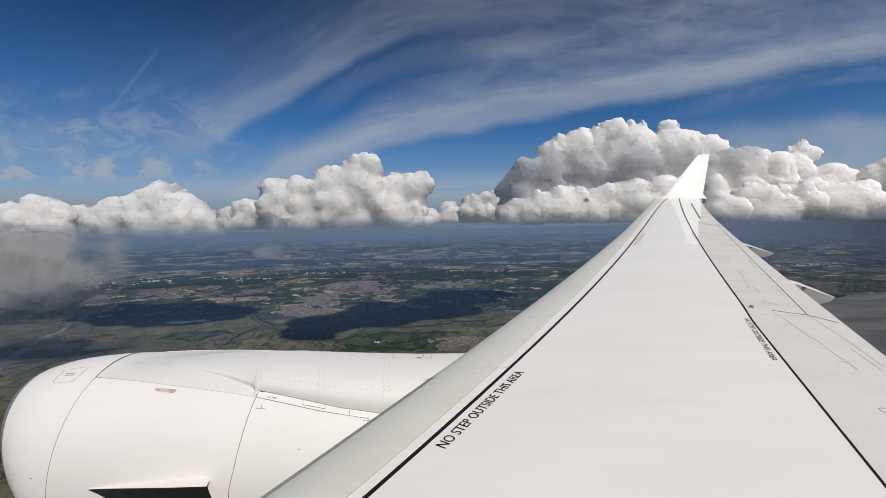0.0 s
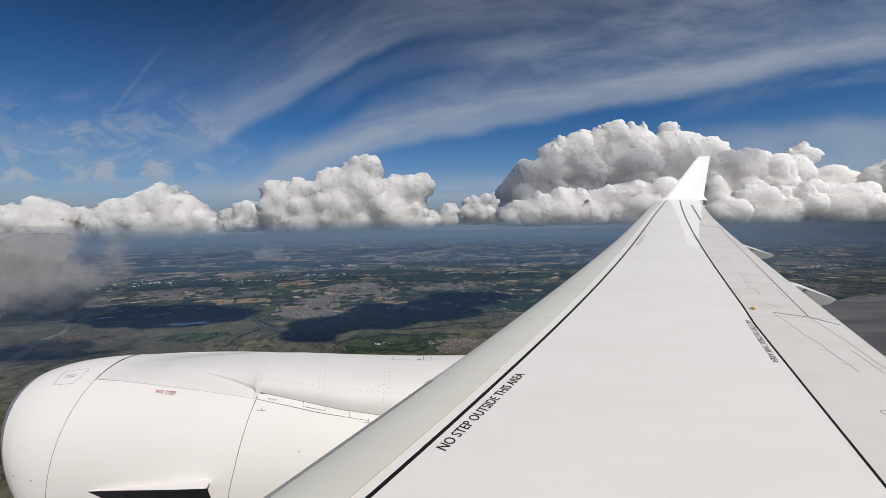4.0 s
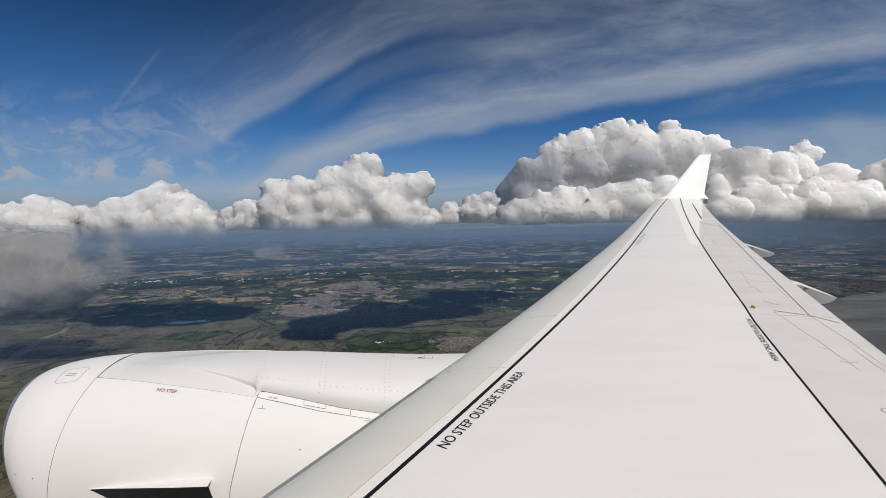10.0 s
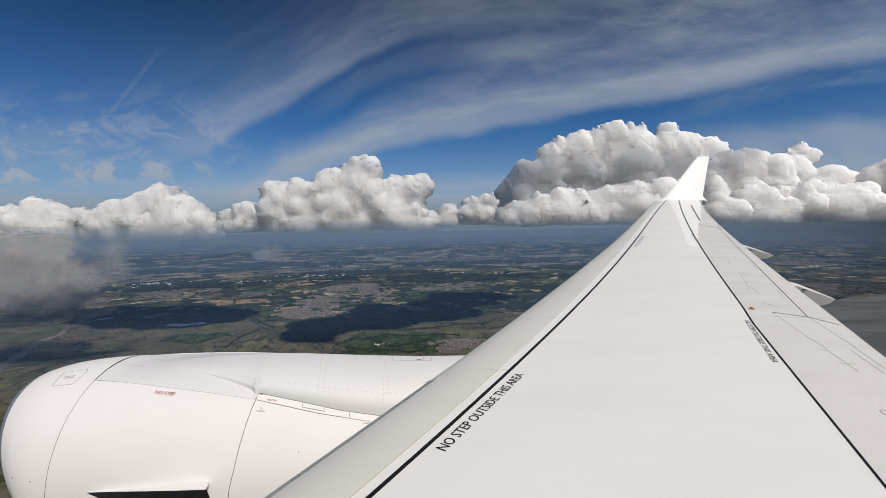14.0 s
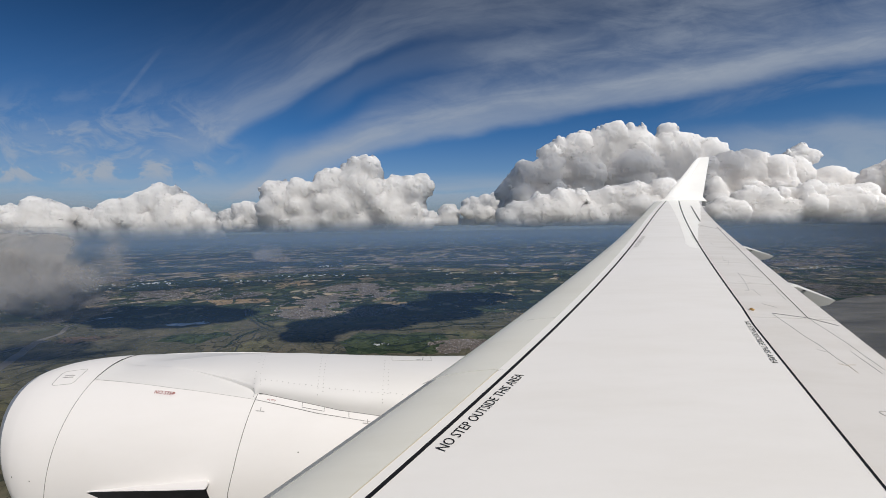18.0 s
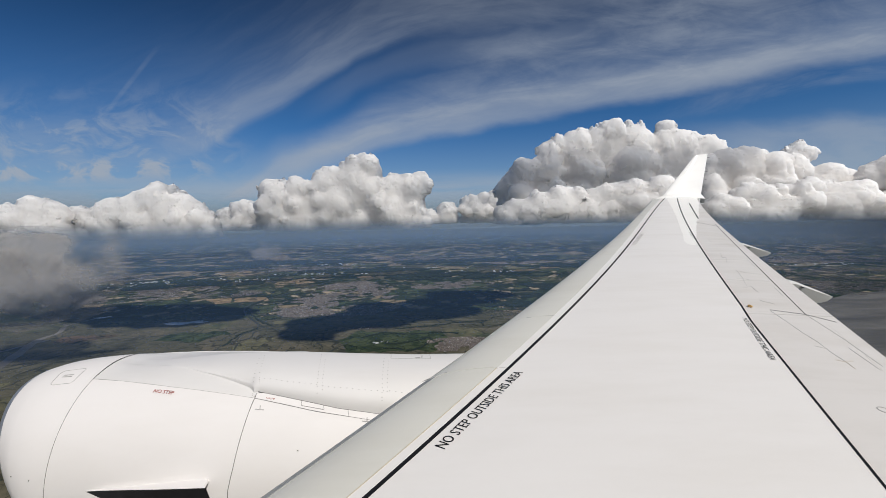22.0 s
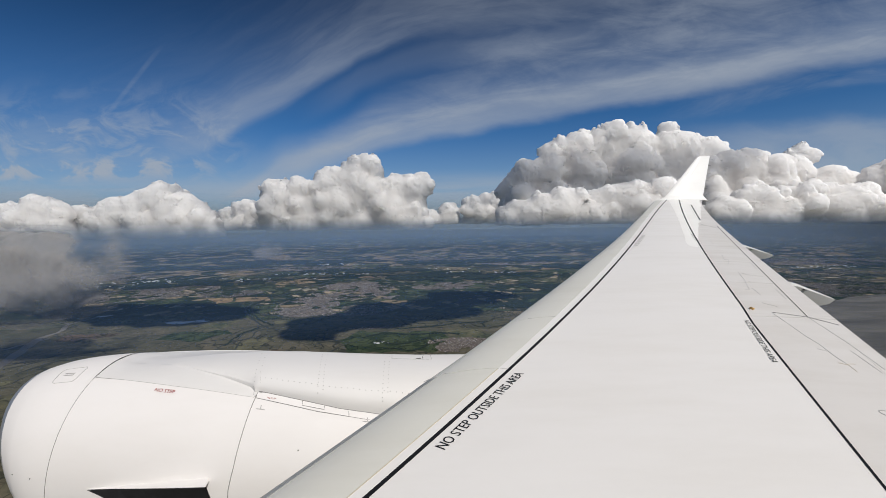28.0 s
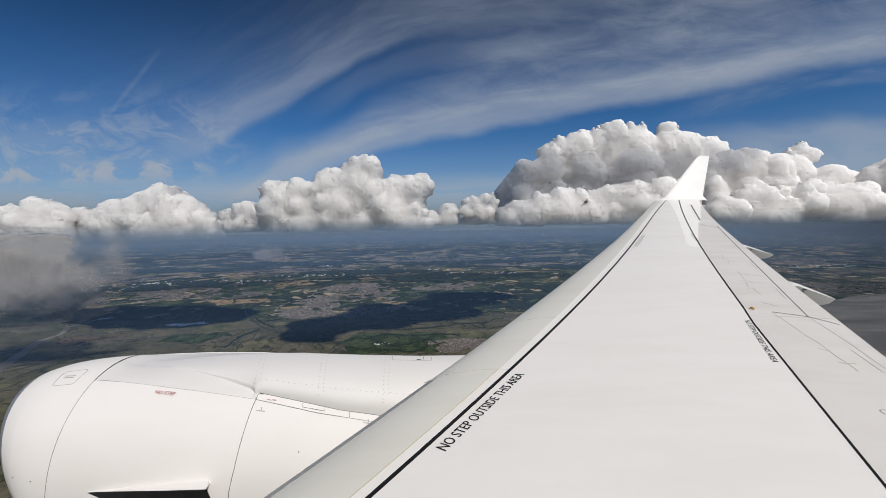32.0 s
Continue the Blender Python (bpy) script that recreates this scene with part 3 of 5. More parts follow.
# Access door on the inlet cowl, with two lines of small print
cowl_line("access_door", [(-5.665, 25.6), (-5.475, 25.4), (-5.455, 23.5), (-5.465, 13.6), (-5.485, 12.2), (-5.695, 12.8), (-5.715, 14.6), (-5.695, 24.5), (-5.665, 25.6)], 0.006, FAINT, "thin outline of an access door on the inlet cowl")
for a in (17.7, 19.3):
    cowl_line("small_print", [(-5.645, a), (-5.535, a + 0.4)], 0.016, FAINT, "unreadable line of small print")
for x, a in ((-2.54, 45.0), (-1.08, 51.0)):
    cowl_line("jack_mark", [(x - 0.05, a + 0.5), (x + 0.07, a + 0.9)], 0.010, FAINT, "small grey position mark")
    cowl_line("jack_mark", [(x + 0.01, a - 1.3), (x + 0.015, a + 0.4)], 0.010, FAINT)

for x, a in ((-1.94, 64.4), (-5.80, 74.3), (-5.47, 75.8)):
    cowl_line("fastener", [(x, a), (x + 0.014, a)], 0.014, LINE, "small dark fastener head on the cowl")

# Pylon: a rounded ridge that rises from a hollow behind the cowl doors and runs back under the wing.
def crown(x):
    return float(np.interp(x, [-5.2, -4.9, -4.64, -4.18, -3.54, -2.81, -2.08, -1.26, -0.44, 0.4, 1.6], [-2.11, -2.155, -2.162, -2.121, -2.070, -2.045, -2.069, -2.110, -2.14, -2.145, -2.15]))


def foot_angle(x):
    return float(np.interp(x, [-5.2, -3.94, -2.66, -2.62, -2.02, -1.46, -0.84, 0.6], [23.5, 32.0, 39.7, 36.3, 41.0, 45.3, 48.1, 55.0]))


def smooth(s):
    s = min(1.0, max(0.0, s))
    return s * s * (3 - 2 * s)


def cowl_arc(x, w):
    """Height of the plain cowl between the near foot (w 0) and the ridge (w 1)."""
    r = radius(x)
    return EZ + r * math.cos(radians(foot_angle(x) * (1 - w))) - (0.004 if w == 0 else 0) + (crown(x) - EZ - r) * w


def gutter(x):
    """How far up the flank the plain cowl reaches before a gutter parts it from the pylon."""
    return float(np.interp(x, [-5.0, -4.3, -3.6, -2.75, -2.6, 0.6], [0.75, 0.60, 0.34, 0.12, 0.0, 0.0]))


def pylon_point(x, u):
    """u runs from 0 at the near foot over 1 at the ridge to 2 at the far foot; a gutter lies behind a rim."""
    foot = on_cowl(x, foot_angle(x), -0.004)
    w = u if u <= 1 else 2 - u
    y = foot[1] + (EY - foot[1]) * w
    rim = gutter(x)
    if u > 1:
        z = foot[2] + (crown(x) - foot[2]) * w
        z += (cowl_arc(x, w) - z) * smooth((-4.75 - x) / 0.45)
    elif w <= rim:
        z = cowl_arc(x, w)
    else:
        s = (w - rim) / (1 - rim)
        drop = float(np.interp(x, [-5.0, -4.5, -4.0, -3.4, -2.9, -2.6], [0.0, 0.02, 0.05, 0.07, 0.06, 0.0])) * smooth(s / 0.05)
        z0 = cowl_arc(x, rim) - drop
        round_off = float(np.interp(x, [-5.0, -4.2, -3.4], [1.2, 1.9, 2.5]))
        z = z0 + (crown(x) - z0) * (1 - (1 - s) ** round_off) ** (1 / round_off)
    return (x, y if u <= 1 else 2 * EY - y, z)


loops = []
for i in range(161):
    x = -5.195 + 6.6 * i / 160
    rim = gutter(x)
    near = [rim * j / 8 for j in range(9)] + [rim + (1 - rim) * (j / 32) ** 1.6 for j in range(1, 33)]
    ring = [pylon_point(x, u) for u in near + [1 + j / 16 for j in range(1, 17)]]
    ring += [(x, ring[-1][1] - 0.1, ring[-1][2] - 0.3), (x, ring[0][1] + 0.1, ring[0][2] - 0.3)]
    loops.append(ring)
pylon = link_mesh("pylon", *loft(loops), PYLON_SHADE, airliner, "white pylon fairing joining the engine to the wing")
strip = []
for i in range(30):
    x = -2.63 + 2.6 * i / 29
    a, b = foot_angle(x) + 0.2, hinge(x) - 0.1
    strip.append([on_cowl(x, a, 0.004), on_cowl(x, b, 0.004), on_cowl(x, b, -0.03), on_cowl(x, a, -0.03)])
link_mesh("hinge_fairing", *loft(strip), COWL, engine, "narrow white fairing strip over the hinges", smooth=False)
cowl_line("hinge_seam", [(-2.62, 36.4), (-2.02, 41.1), (-1.46, 45.4), (-0.84, 48.2)], 0.006, GAP, "fine dark seam at the foot of the pylon", 0.008)
cowl_line("access_door", [(-1.98, 41.5), (-1.97, 44.0), (-1.66, 46.0), (-1.67, 44.0)], 0.005, GAP, "thin outline of a small access door", 0.009)
cowl_line("access_door", [(-1.33, 46.5), (-1.32, 48.8)], 0.005, GAP, "", 0.009)
cowl_text(-2.48, 40.3, "NO STEP", 0.031, RED, 1.05, "tiny dark red lettering on the hinge strip")


def pylon_line(name, path, width, mat, label=""):
    """A thin raised line on the pylon's near flank along (x, u)."""
    loops = []
    for (xa, ua), (xb, ub) in zip(path, path[1:]):
        k = 8
        for i in range(k + 1):
            x, u = xa + (xb - xa) * i / k, ua + (ub - ua) * i / k
            p = Vector(pylon_point(x, u))
            t = (Vector(pylon_point(x + 1e-3 * (xb - xa), u + 1e-3 * (ub - ua))) - p).normalized()
            nrm = (Vector(pylon_point(x + 0.01, u)) - p).cross(Vector(pylon_point(x, u + 0.01)) - p).normalized()
            nrm = nrm if nrm.z > 0 else -nrm
            s = t.cross(nrm) * width / 2
            loops.append([p + s + nrm * 0.004, p - s + nrm * 0.004, p - s - nrm * 0.004, p + s - nrm * 0.004])
    return link_mesh(name, *loft(loops), mat, pylon, label, smooth=False)


pylon_line("access_door", [(-0.86, 0.97), (-0.84, 0.80), (-0.22, 0.79), (-0.24, 0.97)], 0.006, FAINT, "thin outline of an access door on the pylon")
pylon_line("small_print", [(-0.46, 0.83), (-0.39, 0.83)], 0.02, LINE, "small dark mark")
pylon_line("small_print", [(-0.36, 0.95), (-0.36, 0.83)], 0.008, LINE, "small dark mark")

# Rows of rivet heads on the pylon
vs, fs = [], []
rng = np.random.default_rng(5)


def rivet(x, u):
    p = Vector(pylon_point(x, u))
    nrm = (Vector(pylon_point(x + 0.01, u)) - p).cross(Vector(pylon_point(x, u + 0.01)) - p).normalized()
    nrm = nrm if nrm.z > 0 else -nrm
    s = Vector((1, 0, 0))
    t = nrm.cross(s)
    k, r = len(vs), 0.0075
    for a in range(6):
        vs.append(p + nrm * 0.003 + (s * math.cos(a * 1.047) + t * math.sin(a * 1.047)) * r)
    vs.append(p + nrm * 0.007)
    fs.extend((k + a, k + (a + 1) % 6, k + 6) for a in range(6))


for foot, ridge_x in ((-2.64, -2.86), (-1.73, -1.90), (-0.835, -0.91)):
    for i in range(13):
        u = 0.03 + 0.85 * (i / 12) ** 1.5
        for d in (-0.035, 0.035):
            if rng.uniform() < 0.85:
                rivet(foot + (ridge_x - foot) * u / 0.8 + d, u + (0.012 if d > 0 else 0))
for i in range(26):
    rivet(-2.56 + 0.085 * i, 0.105 + 0.004 * math.sin(i))
tagged(link_mesh("rivets", vs, fs, FAINT, pylon, "rows of small grey rivet heads"), kind="stuff")

# Strake: a wedge-shaped fin on the cowl's flank, shade beneath painted near-black.
STRAKE = [(-4.62, 80.0, -4.62, 80.2, 0.004), (-4.23, 78.6, -4.2, 79.0, 0.06), (-3.84, 77.4, -3.8, 78.2, 0.11), (-3.46, 76.2, -3.42, 77.6, 0.15), (-3.05, 75.3, -2.99, 77.0, 0.185)]
fin_top, fin_low = [], []
for xa, root, xe, edge, out in STRAKE:
    a, e, b = Vector(on_cowl(xa, root, 0.0)), Vector(on_cowl(xe, edge, out)), Vector(on_cowl(xe, edge + 12, -0.01))
    fin_top.append([a, e, e + Vector((0, 0.02, -0.008)), a + Vector((0, 0.06, -0.05))])
    fin_low.append([e + Vector((0, 0.002, -0.012)), b, b + Vector((0, 0.03, 0)), e + Vector((0, 0.03, -0.014))])
strake = link_mesh("strake", *loft(fin_top), COWL, engine, "white strake fin on the nacelle flank", smooth=False)
link_mesh("strake_shade", *loft(fin_low, True, False), DARK, engine, "dark shaded underside of the strake", smooth=False)

# The cabin side behind the window, out of view.
loops = []
for x in np.linspace(-12, 12, 13):
    loops.append([(x, -3.0 + 2.82 * math.cos(a), -0.55 + 2.82 * math.sin(a)) for a in np.linspace(0, 2 * math.pi, 49)[:-1]])
link_mesh("fuselage", *loft(loops), WHITE, airliner, "white fuselage side with the cabin window")

# ---- land ----
def ground_material():
    m, n = material("land")
    pos = n.add("ShaderNodeNewGeometry").outputs["Position"]
    wob = n.noise(pos, 0.010, 3.0)
    warped = n.add("ShaderNodeVectorMath", pos, n.add("ShaderNodeVectorMath", wob.outputs["Color"], op="SCALE", Scale=34.0).outputs[0], op="ADD").outputs[0]
    region = n.add("ShaderNodeTexVoronoi", warped, Scale=0.011)
    lean = n.add("ShaderNodeSeparateColor", region.outputs["Color"]).outputs[2]
    turn = n.add("ShaderNodeVectorRotate", warped)
    turn.rotation_type = "Z_AXIS"
    n.link(n.math("MULTIPLY", lean, 3.1), turn.inputs["Angle"])
    strip = n.add("ShaderNodeMapping", turn.outputs[0], Scale=(1.0, 0.6, 1.0)).outputs[0]
    cell = n.add("ShaderNodeTexVoronoi", strip, Scale=0.085, Randomness=0.75)
    edge = n.add("ShaderNodeTexVoronoi", strip, Scale=0.085, Randomness=0.75)
    cell.distance = "CHEBYCHEV"
    edge.feature = "DISTANCE_TO_EDGE"
    pick = n.add("ShaderNodeSeparateColor", cell.outputs["Color"]).outputs
    ramp = n.add("ShaderNodeValToRGB", pick[0])
    ramp.color_ramp.interpolation = "CONSTANT"
    stops = [(0.0, (0.046, 0.064, 0.034)), (0.18, (0.070, 0.092, 0.044)), (0.34, (0.030, 0.044, 0.026)), (0.48, (0.100, 0.108, 0.058)), (0.58, (0.036, 0.050, 0.030)), (0.72, (0.30, 0.23, 0.14)), (0.82, (0.12, 0.11, 0.07)), (0.90, (0.44, 0.35, 0.23))]
    ramp.color_ramp.elements[0].color = (*stops[0][1], 1)
    ramp.color_ramp.elements[1].position, ramp.color_ramp.elements[1].color = stops[1][0], (*stops[1][1], 1)
    for place, c in stops[2:]:
        ramp.color_ramp.elements.new(place).color = (*c, 1)
    copse = n.noise(warped, 0.030, 6.0, 0.6).outputs[0]
    mottle = n.noise(pos, 0.30, 5.0, 0.65).outputs[0]
    fields = n.mix(n.span(mottle, 0.40, 0.75, 0.0, 0.5), ramp.outputs[0], (0.032, 0.042, 0.024))
    fields = n.mix(n.span(copse, 0.485, 0.525, 0.0, 0.92), fields, (0.020, 0.030, 0.020))
    # Broad tracts of ripe grain, pasture and wood in the distance
    tract = n.add("ShaderNodeTexVoronoi", strip, Scale=0.021, Randomness=0.9)
    tract.distance = "CHEBYCHEV"
    crop = n.add("ShaderNodeSeparateColor", tract.outputs["Color"]).outputs
    far_off = n.span(n.add("ShaderNodeSeparateXYZ", pos).outputs[1], 520, 900)
    fields = n.mix(n.math("MULTIPLY", n.span(crop[0], 0.70, 0.72, 0.0, 0.75), far_off), fields, (0.33, 0.25, 0.155))
    fields = n.mix(n.math("MULTIPLY", n.span(crop[1], 0.52, 0.54, 0.0, 0.85), far_off), fields, (0.022, 0.034, 0.022))
    fields = n.mix(n.math("MULTIPLY", n.span(crop[2], 0.86, 0.87, 0.0, 0.7), far_off), fields, (0.12, 0.13, 0.065))
    hedge = n.span(edge.outputs["Distance"], 0.03, 0.075, 1.0, 0.0)
    fields = n.mix(n.math("MULTIPLY", hedge, 0.9), fields, (0.016, 0.025, 0.015))
    # Open marsh, with creeks and old field banks, on the near side
    flat = n.add("ShaderNodeMapping", warped, Rotation=(0, 0, 0.5), Scale=(1.0, 0.6, 1.0)).outputs[0]
    plot = n.add("ShaderNodeTexVoronoi", flat, Scale=0.040)
    bank = n.add("ShaderNodeTexVoronoi", flat, Scale=0.040)
    bank.feature = "DISTANCE_TO_EDGE"
    tone = n.add("ShaderNodeSeparateColor", plot.outputs["Color"]).outputs
    marsh = n.mix(tone[1], (0.150, 0.132, 0.092), (0.088, 0.086, 0.058))
    marsh = n.mix(n.span(tone[0], 0.78, 0.80, 0.0, 0.8), marsh, (0.165, 0.155, 0.085))
    marsh = n.mix(n.span(n.noise(pos, 0.06, 6.0, 0.7).outputs[0], 0.38, 0.62, 0.0, 0.75), marsh, (0.078, 0.077, 0.052))
    marsh = n.mix(n.span(n.noise(pos, 0.013, 3.0).outputs[0], 0.58, 0.63, 0.0, 0.75), marsh, (0.160, 0.115, 0.080))
    lush = n.add("ShaderNodeVectorMath", pos, (31.0, 17.0, 5.0), op="ADD").outputs[0]
    marsh = n.mix(n.span(n.noise(lush, 0.016, 5.0, 0.65).outputs[0], 0.56, 0.64, 0.0, 0.5), marsh, (0.045, 0.068, 0.036))
    for scale, wide, depth in ((0.016, 0.012, 0.70), (0.030, 0.013, 0.45), (0.055, 0.014, 0.28)):
        creek = n.math("ABSOLUTE", n.math("SUBTRACT", n.noise(pos, scale, 3.0, 0.55, 1.0).outputs[0], 0.5))
        marsh = n.mix(n.span(creek, wide * 0.3, wide, depth, 0.0), marsh, (0.020, 0.026, 0.022))
    marsh = n.mix(n.span(bank.outputs["Distance"], 0.008, 0.030, 0.25, 0.0), marsh, (0.018, 0.025, 0.016))
    y = n.add("ShaderNodeSeparateXYZ", warped).outputs[1]
    base = n.mix(n.span(y, 425, 445), marsh, fields)
    s = n.add("ShaderNodeBsdfPrincipled", base, Roughness=0.95)
    s.inputs["Specular IOR Level"].default_value = 0.0
    finish(n, s.outputs[0])
    return m


LAND = ground_material()
link_mesh("ground", [(-60000, -20000, 0), (60000, -20000, 0), (60000, 60000, 0), (-60000, 60000, 0)], [(0, 1, 2, 3)], LAND, None, smooth=False)
tagged(bpy.data.objects["ground"], "patchwork of fields, marsh and hedges far below", "ground", kind="structure")


def leaf_material(name, colour):
    m, n = material(name)
    rnd = n.add("ShaderNodeNewGeometry").outputs["Random Per Island"]
    base = n.mix(rnd, tuple(c * 0.6 for c in colour), tuple(c * 1.35 for c in colour))
    s = n.add("ShaderNodeBsdfPrincipled", base, Roughness=0.9)
    s.inputs["Specular IOR Level"].default_value = 0.1
    finish(n, s.outputs[0])
    return m


WOOD = leaf_material("woodland", (0.022, 0.032, 0.022))


def blob_field(name, count, spot, size, mat, label, category, seed):
    """Many small rough crowns in one mesh; spot(rng) gives a place on the ground."""
    rng = np.random.default_rng(seed)
    t = (1 + 5 ** 0.5) / 2
    ico = np.array([(-1, t, 0), (1, t, 0), (-1, -t, 0), (1, -t, 0), (0, -1, t), (0, 1, t), (0, -1, -t), (0, 1, -t), (t, 0, -1), (t, 0, 1), (-t, 0, -1), (-t, 0, 1)]) / 1.9
    tri = np.array([(0, 11, 5), (0, 5, 1), (0, 1, 7), (0, 7, 10), (0, 10, 11), (1, 5, 9), (5, 11, 4), (11, 10, 2), (10, 7, 6), (7, 1, 8), (3, 9, 4), (3, 4, 2), (3, 2, 6), (3, 6, 8), (3, 8, 9), (4, 9, 5), (2, 4, 11), (6, 2, 10), (8, 6, 7), (9, 8, 1)])
    at = np.array([spot(rng) for _ in range(count)])
    r = size * rng.uniform(0.6, 1.5, count)
    v = ico[None] * rng.uniform(0.75, 1.25, (count, 12, 1)) * np.stack([r, r, r * 0.75], 1)[:, None]
    v += np.stack([at[:, 0], at[:, 1], r * 0.45], 1)[:, None]
    vs, fs = [v.reshape(-1, 3)], [(tri[None] + 12 * np.arange(count)[:, None, None]).reshape(-1, 3)]
    me = bpy.data.meshes.new(name)
    me.from_pydata(np.concatenate(vs).tolist(), [], np.concatenate(fs).tolist())
    me.materials.append(mat)
    return tagged(new(name, me), label, category, kind="stuff")


def patch(cx, cy, rx, ry, turn=0.0):
    c, s = math.cos(turn), math.sin(turn)

    def spot(rng):
        while True:
            a, r = rng.uniform(0, 6.283), math.sqrt(rng.uniform(0, 1))
            x, y = r * math.cos(a) * rx, r * math.sin(a) * ry
            p = (cx + x * c - y * s, cy + x * s + y * c)
            if noise.noise((p[0] * 0.03, p[1] * 0.02, 3.0)) + 0.6 * noise.noise((p[0] * 0.11, p[1] * 0.08, 9.0)) > -0.10:
                return p
    return spot


# Some woods, as at (-415, 655), stand in for cloud shadow on the land
WOODS = [(0, 505, 62, 42, 0.1, 2400), (90, 480, 70, 40, 0.1, 1800), (0, 700, 95, 45, 0.1, 1800), (110, 570, 60, 30, 0.0, 1400), (-330, 660, 60, 25, 0.0, 900), (-150, 800, 120, 30, 0.0, 1200), (420, 640, 100, 30, 0.2, 900), (80, 960, 160, 40, 0.0, 1300), (-520, 900, 160, 35, 0.0, 1000), (-415, 655, 62, 34, 0.7, 2000), (-330, 1000, 200, 50, 0.0, 1200), (330, 820, 140, 40, 0.0, 1200)]
for i, (x, y, rx, ry, turn, count) in enumerate(WOODS):
    blob_field("woodland", int(count * 3.0), patch(x, y, rx, ry, turn), 0.8 if y < 600 else 1.7, WOOD, "dark green woodland in the valley below, partly standing in for cloud shadow", "woodland", 10 + i)


def loose(y0, y1):
    def spot(rng):
        x, y = 1000.0, 0.0
        while x > 240 and y < 8 + np.interp(x, [240, 290, 370, 425, 504, 900, 1500], [180, 340, 422, 459, 488, 575, 660]):
            y = y0 + (y1 - y0) * rng.uniform(0, 1) ** 1.4
            x = rng.uniform(-1.0, 0.95) * y * 1.05
        w = noise.noise((x * 0.02, y * 0.03, 7.0))
        return (x + 9 * w, y + 9 * w)
    return spot


blob_field("scattered_trees", 26000, loose(400, 1500), 0.42, WOOD, "scattered trees and hedges between fields", "trees", 40)
blob_field("marsh_bushes", 3200, loose(200, 420), 0.30, WOOD, "bushes along the creeks of the marsh", "bushes", 41)


def roof_material():
    m, n = material("roofs")
    rnd = n.add("ShaderNodeNewGeometry").outputs["Random Per Island"]
    ramp = n.add("ShaderNodeValToRGB", rnd)
    ramp.color_ramp.interpolation = "CONSTANT"
    for i, (p, c) in enumerate([(0.0, (0.10, 0.075, 0.06)), (0.35, (0.14, 0.115, 0.10)), (0.6, (0.07, 0.062, 0.06)), (0.78, (0.23, 0.205, 0.185)), (0.96, (0.48, 0.46, 0.44))]):
        if i < 2:
            ramp.color_ramp.elements[i].position, ramp.color_ramp.elements[i].color = p, (*c, 1)
        else:
            ramp.color_ramp.elements.new(p).color = (*c, 1)
    s = n.add("ShaderNodeBsdfPrincipled", ramp.outputs[0], Roughness=0.8)
    finish(n, s.outputs[0])
    return m


ROOF = roof_material()


def town(count, spot, size, label, seed, turn=0.0):
    """Small gabled houses standing in rows."""
    rng = np.random.default_rng(seed)
    vs, fs = [], []
    for i in range(count):
        x, y = spot(rng)
        street = noise.noise((x * 0.012, y * 0.012, 5.0)) * 1.2 + turn
        c, s = math.cos(street), math.sin(street)
        row = round((-x * s + y * c) / (size * 4.2)) * size * 4.2 + rng.choice((-1.05, 1.05)) * size
        u = x * c + y * s
        cx, cy = u * c - row * s, u * s + row * c
        l, w, h = size * rng.uniform(0.7, 1.5), size * rng.uniform(0.5, 0.8), size * rng.uniform(0.5, 0.9)
        box = [(-l, -w, 0), (l, -w, 0), (l, w, 0), (-l, w, 0), (-l, -w, h), (l, -w, h), (l, w, h), (-l, w, h), (-l, 0, h * 1.7), (l, 0, h * 1.7)]
        vs += [(cx + a * c - b * s, cy + a * s + b * c, z) for a, b, z in box]
        k = 10 * i
        fs += [tuple(k + j for j in f) for f in ((0, 1, 5, 4), (2, 3, 7, 6), (4, 5, 9, 8), (6, 7, 8, 9), (1, 2, 6, 9, 5), (3, 0, 4, 8, 7))]
    me = bpy.data.meshes.new("town")
    me.from_pydata(vs, [], fs)
    me.materials.append(ROOF)
    return tagged(new("town", me), label, "town", kind="stuff")


TOWNS = [(-150, 468, 34, 58, 0.25, 1300), (-122, 580, 54, 78, 0.15, 1900), (-40, 515, 34, 16, 0.1, 260), (-90, 440, 40, 28, 0.2, 420), (15, 605, 62, 34, 0.3, 900), (150, 905, 80, 32, 0.0, 420), (-400, 570, 92, 62, 0.7, 1500), (-470, 520, 50, 30, 0.5, 400), (-280, 560, 40, 30, 0.3, 260), (600, 600, 150, 120, 0.6, 2300), (470, 520, 60, 50, 0.5, 700), (8, 311, 32, 17, 0.2, 620), (-60, 366, 22, 5, 0.2, 50), (-300, 860, 120, 40, 0.0, 420), (-700, 760, 200, 60, 0.0, 700), (760, 850, 180, 70, 0.0, 700), (-60, 1050, 160, 50, 0.0, 380)]
for i, (x, y, rx, ry, turn, count) in enumerate(TOWNS):
    town(int(count * 5.0), patch(x, y, rx, ry, turn), 0.31 if y < 650 else 0.5, "dense grey-brown town of small roofs seen from the air", 60 + i, turn)


SHED = plain("pale_sheds", (0.62, 0.62, 0.60), 0.6)
rng = np.random.default_rng(99)
vs, fs = [], []
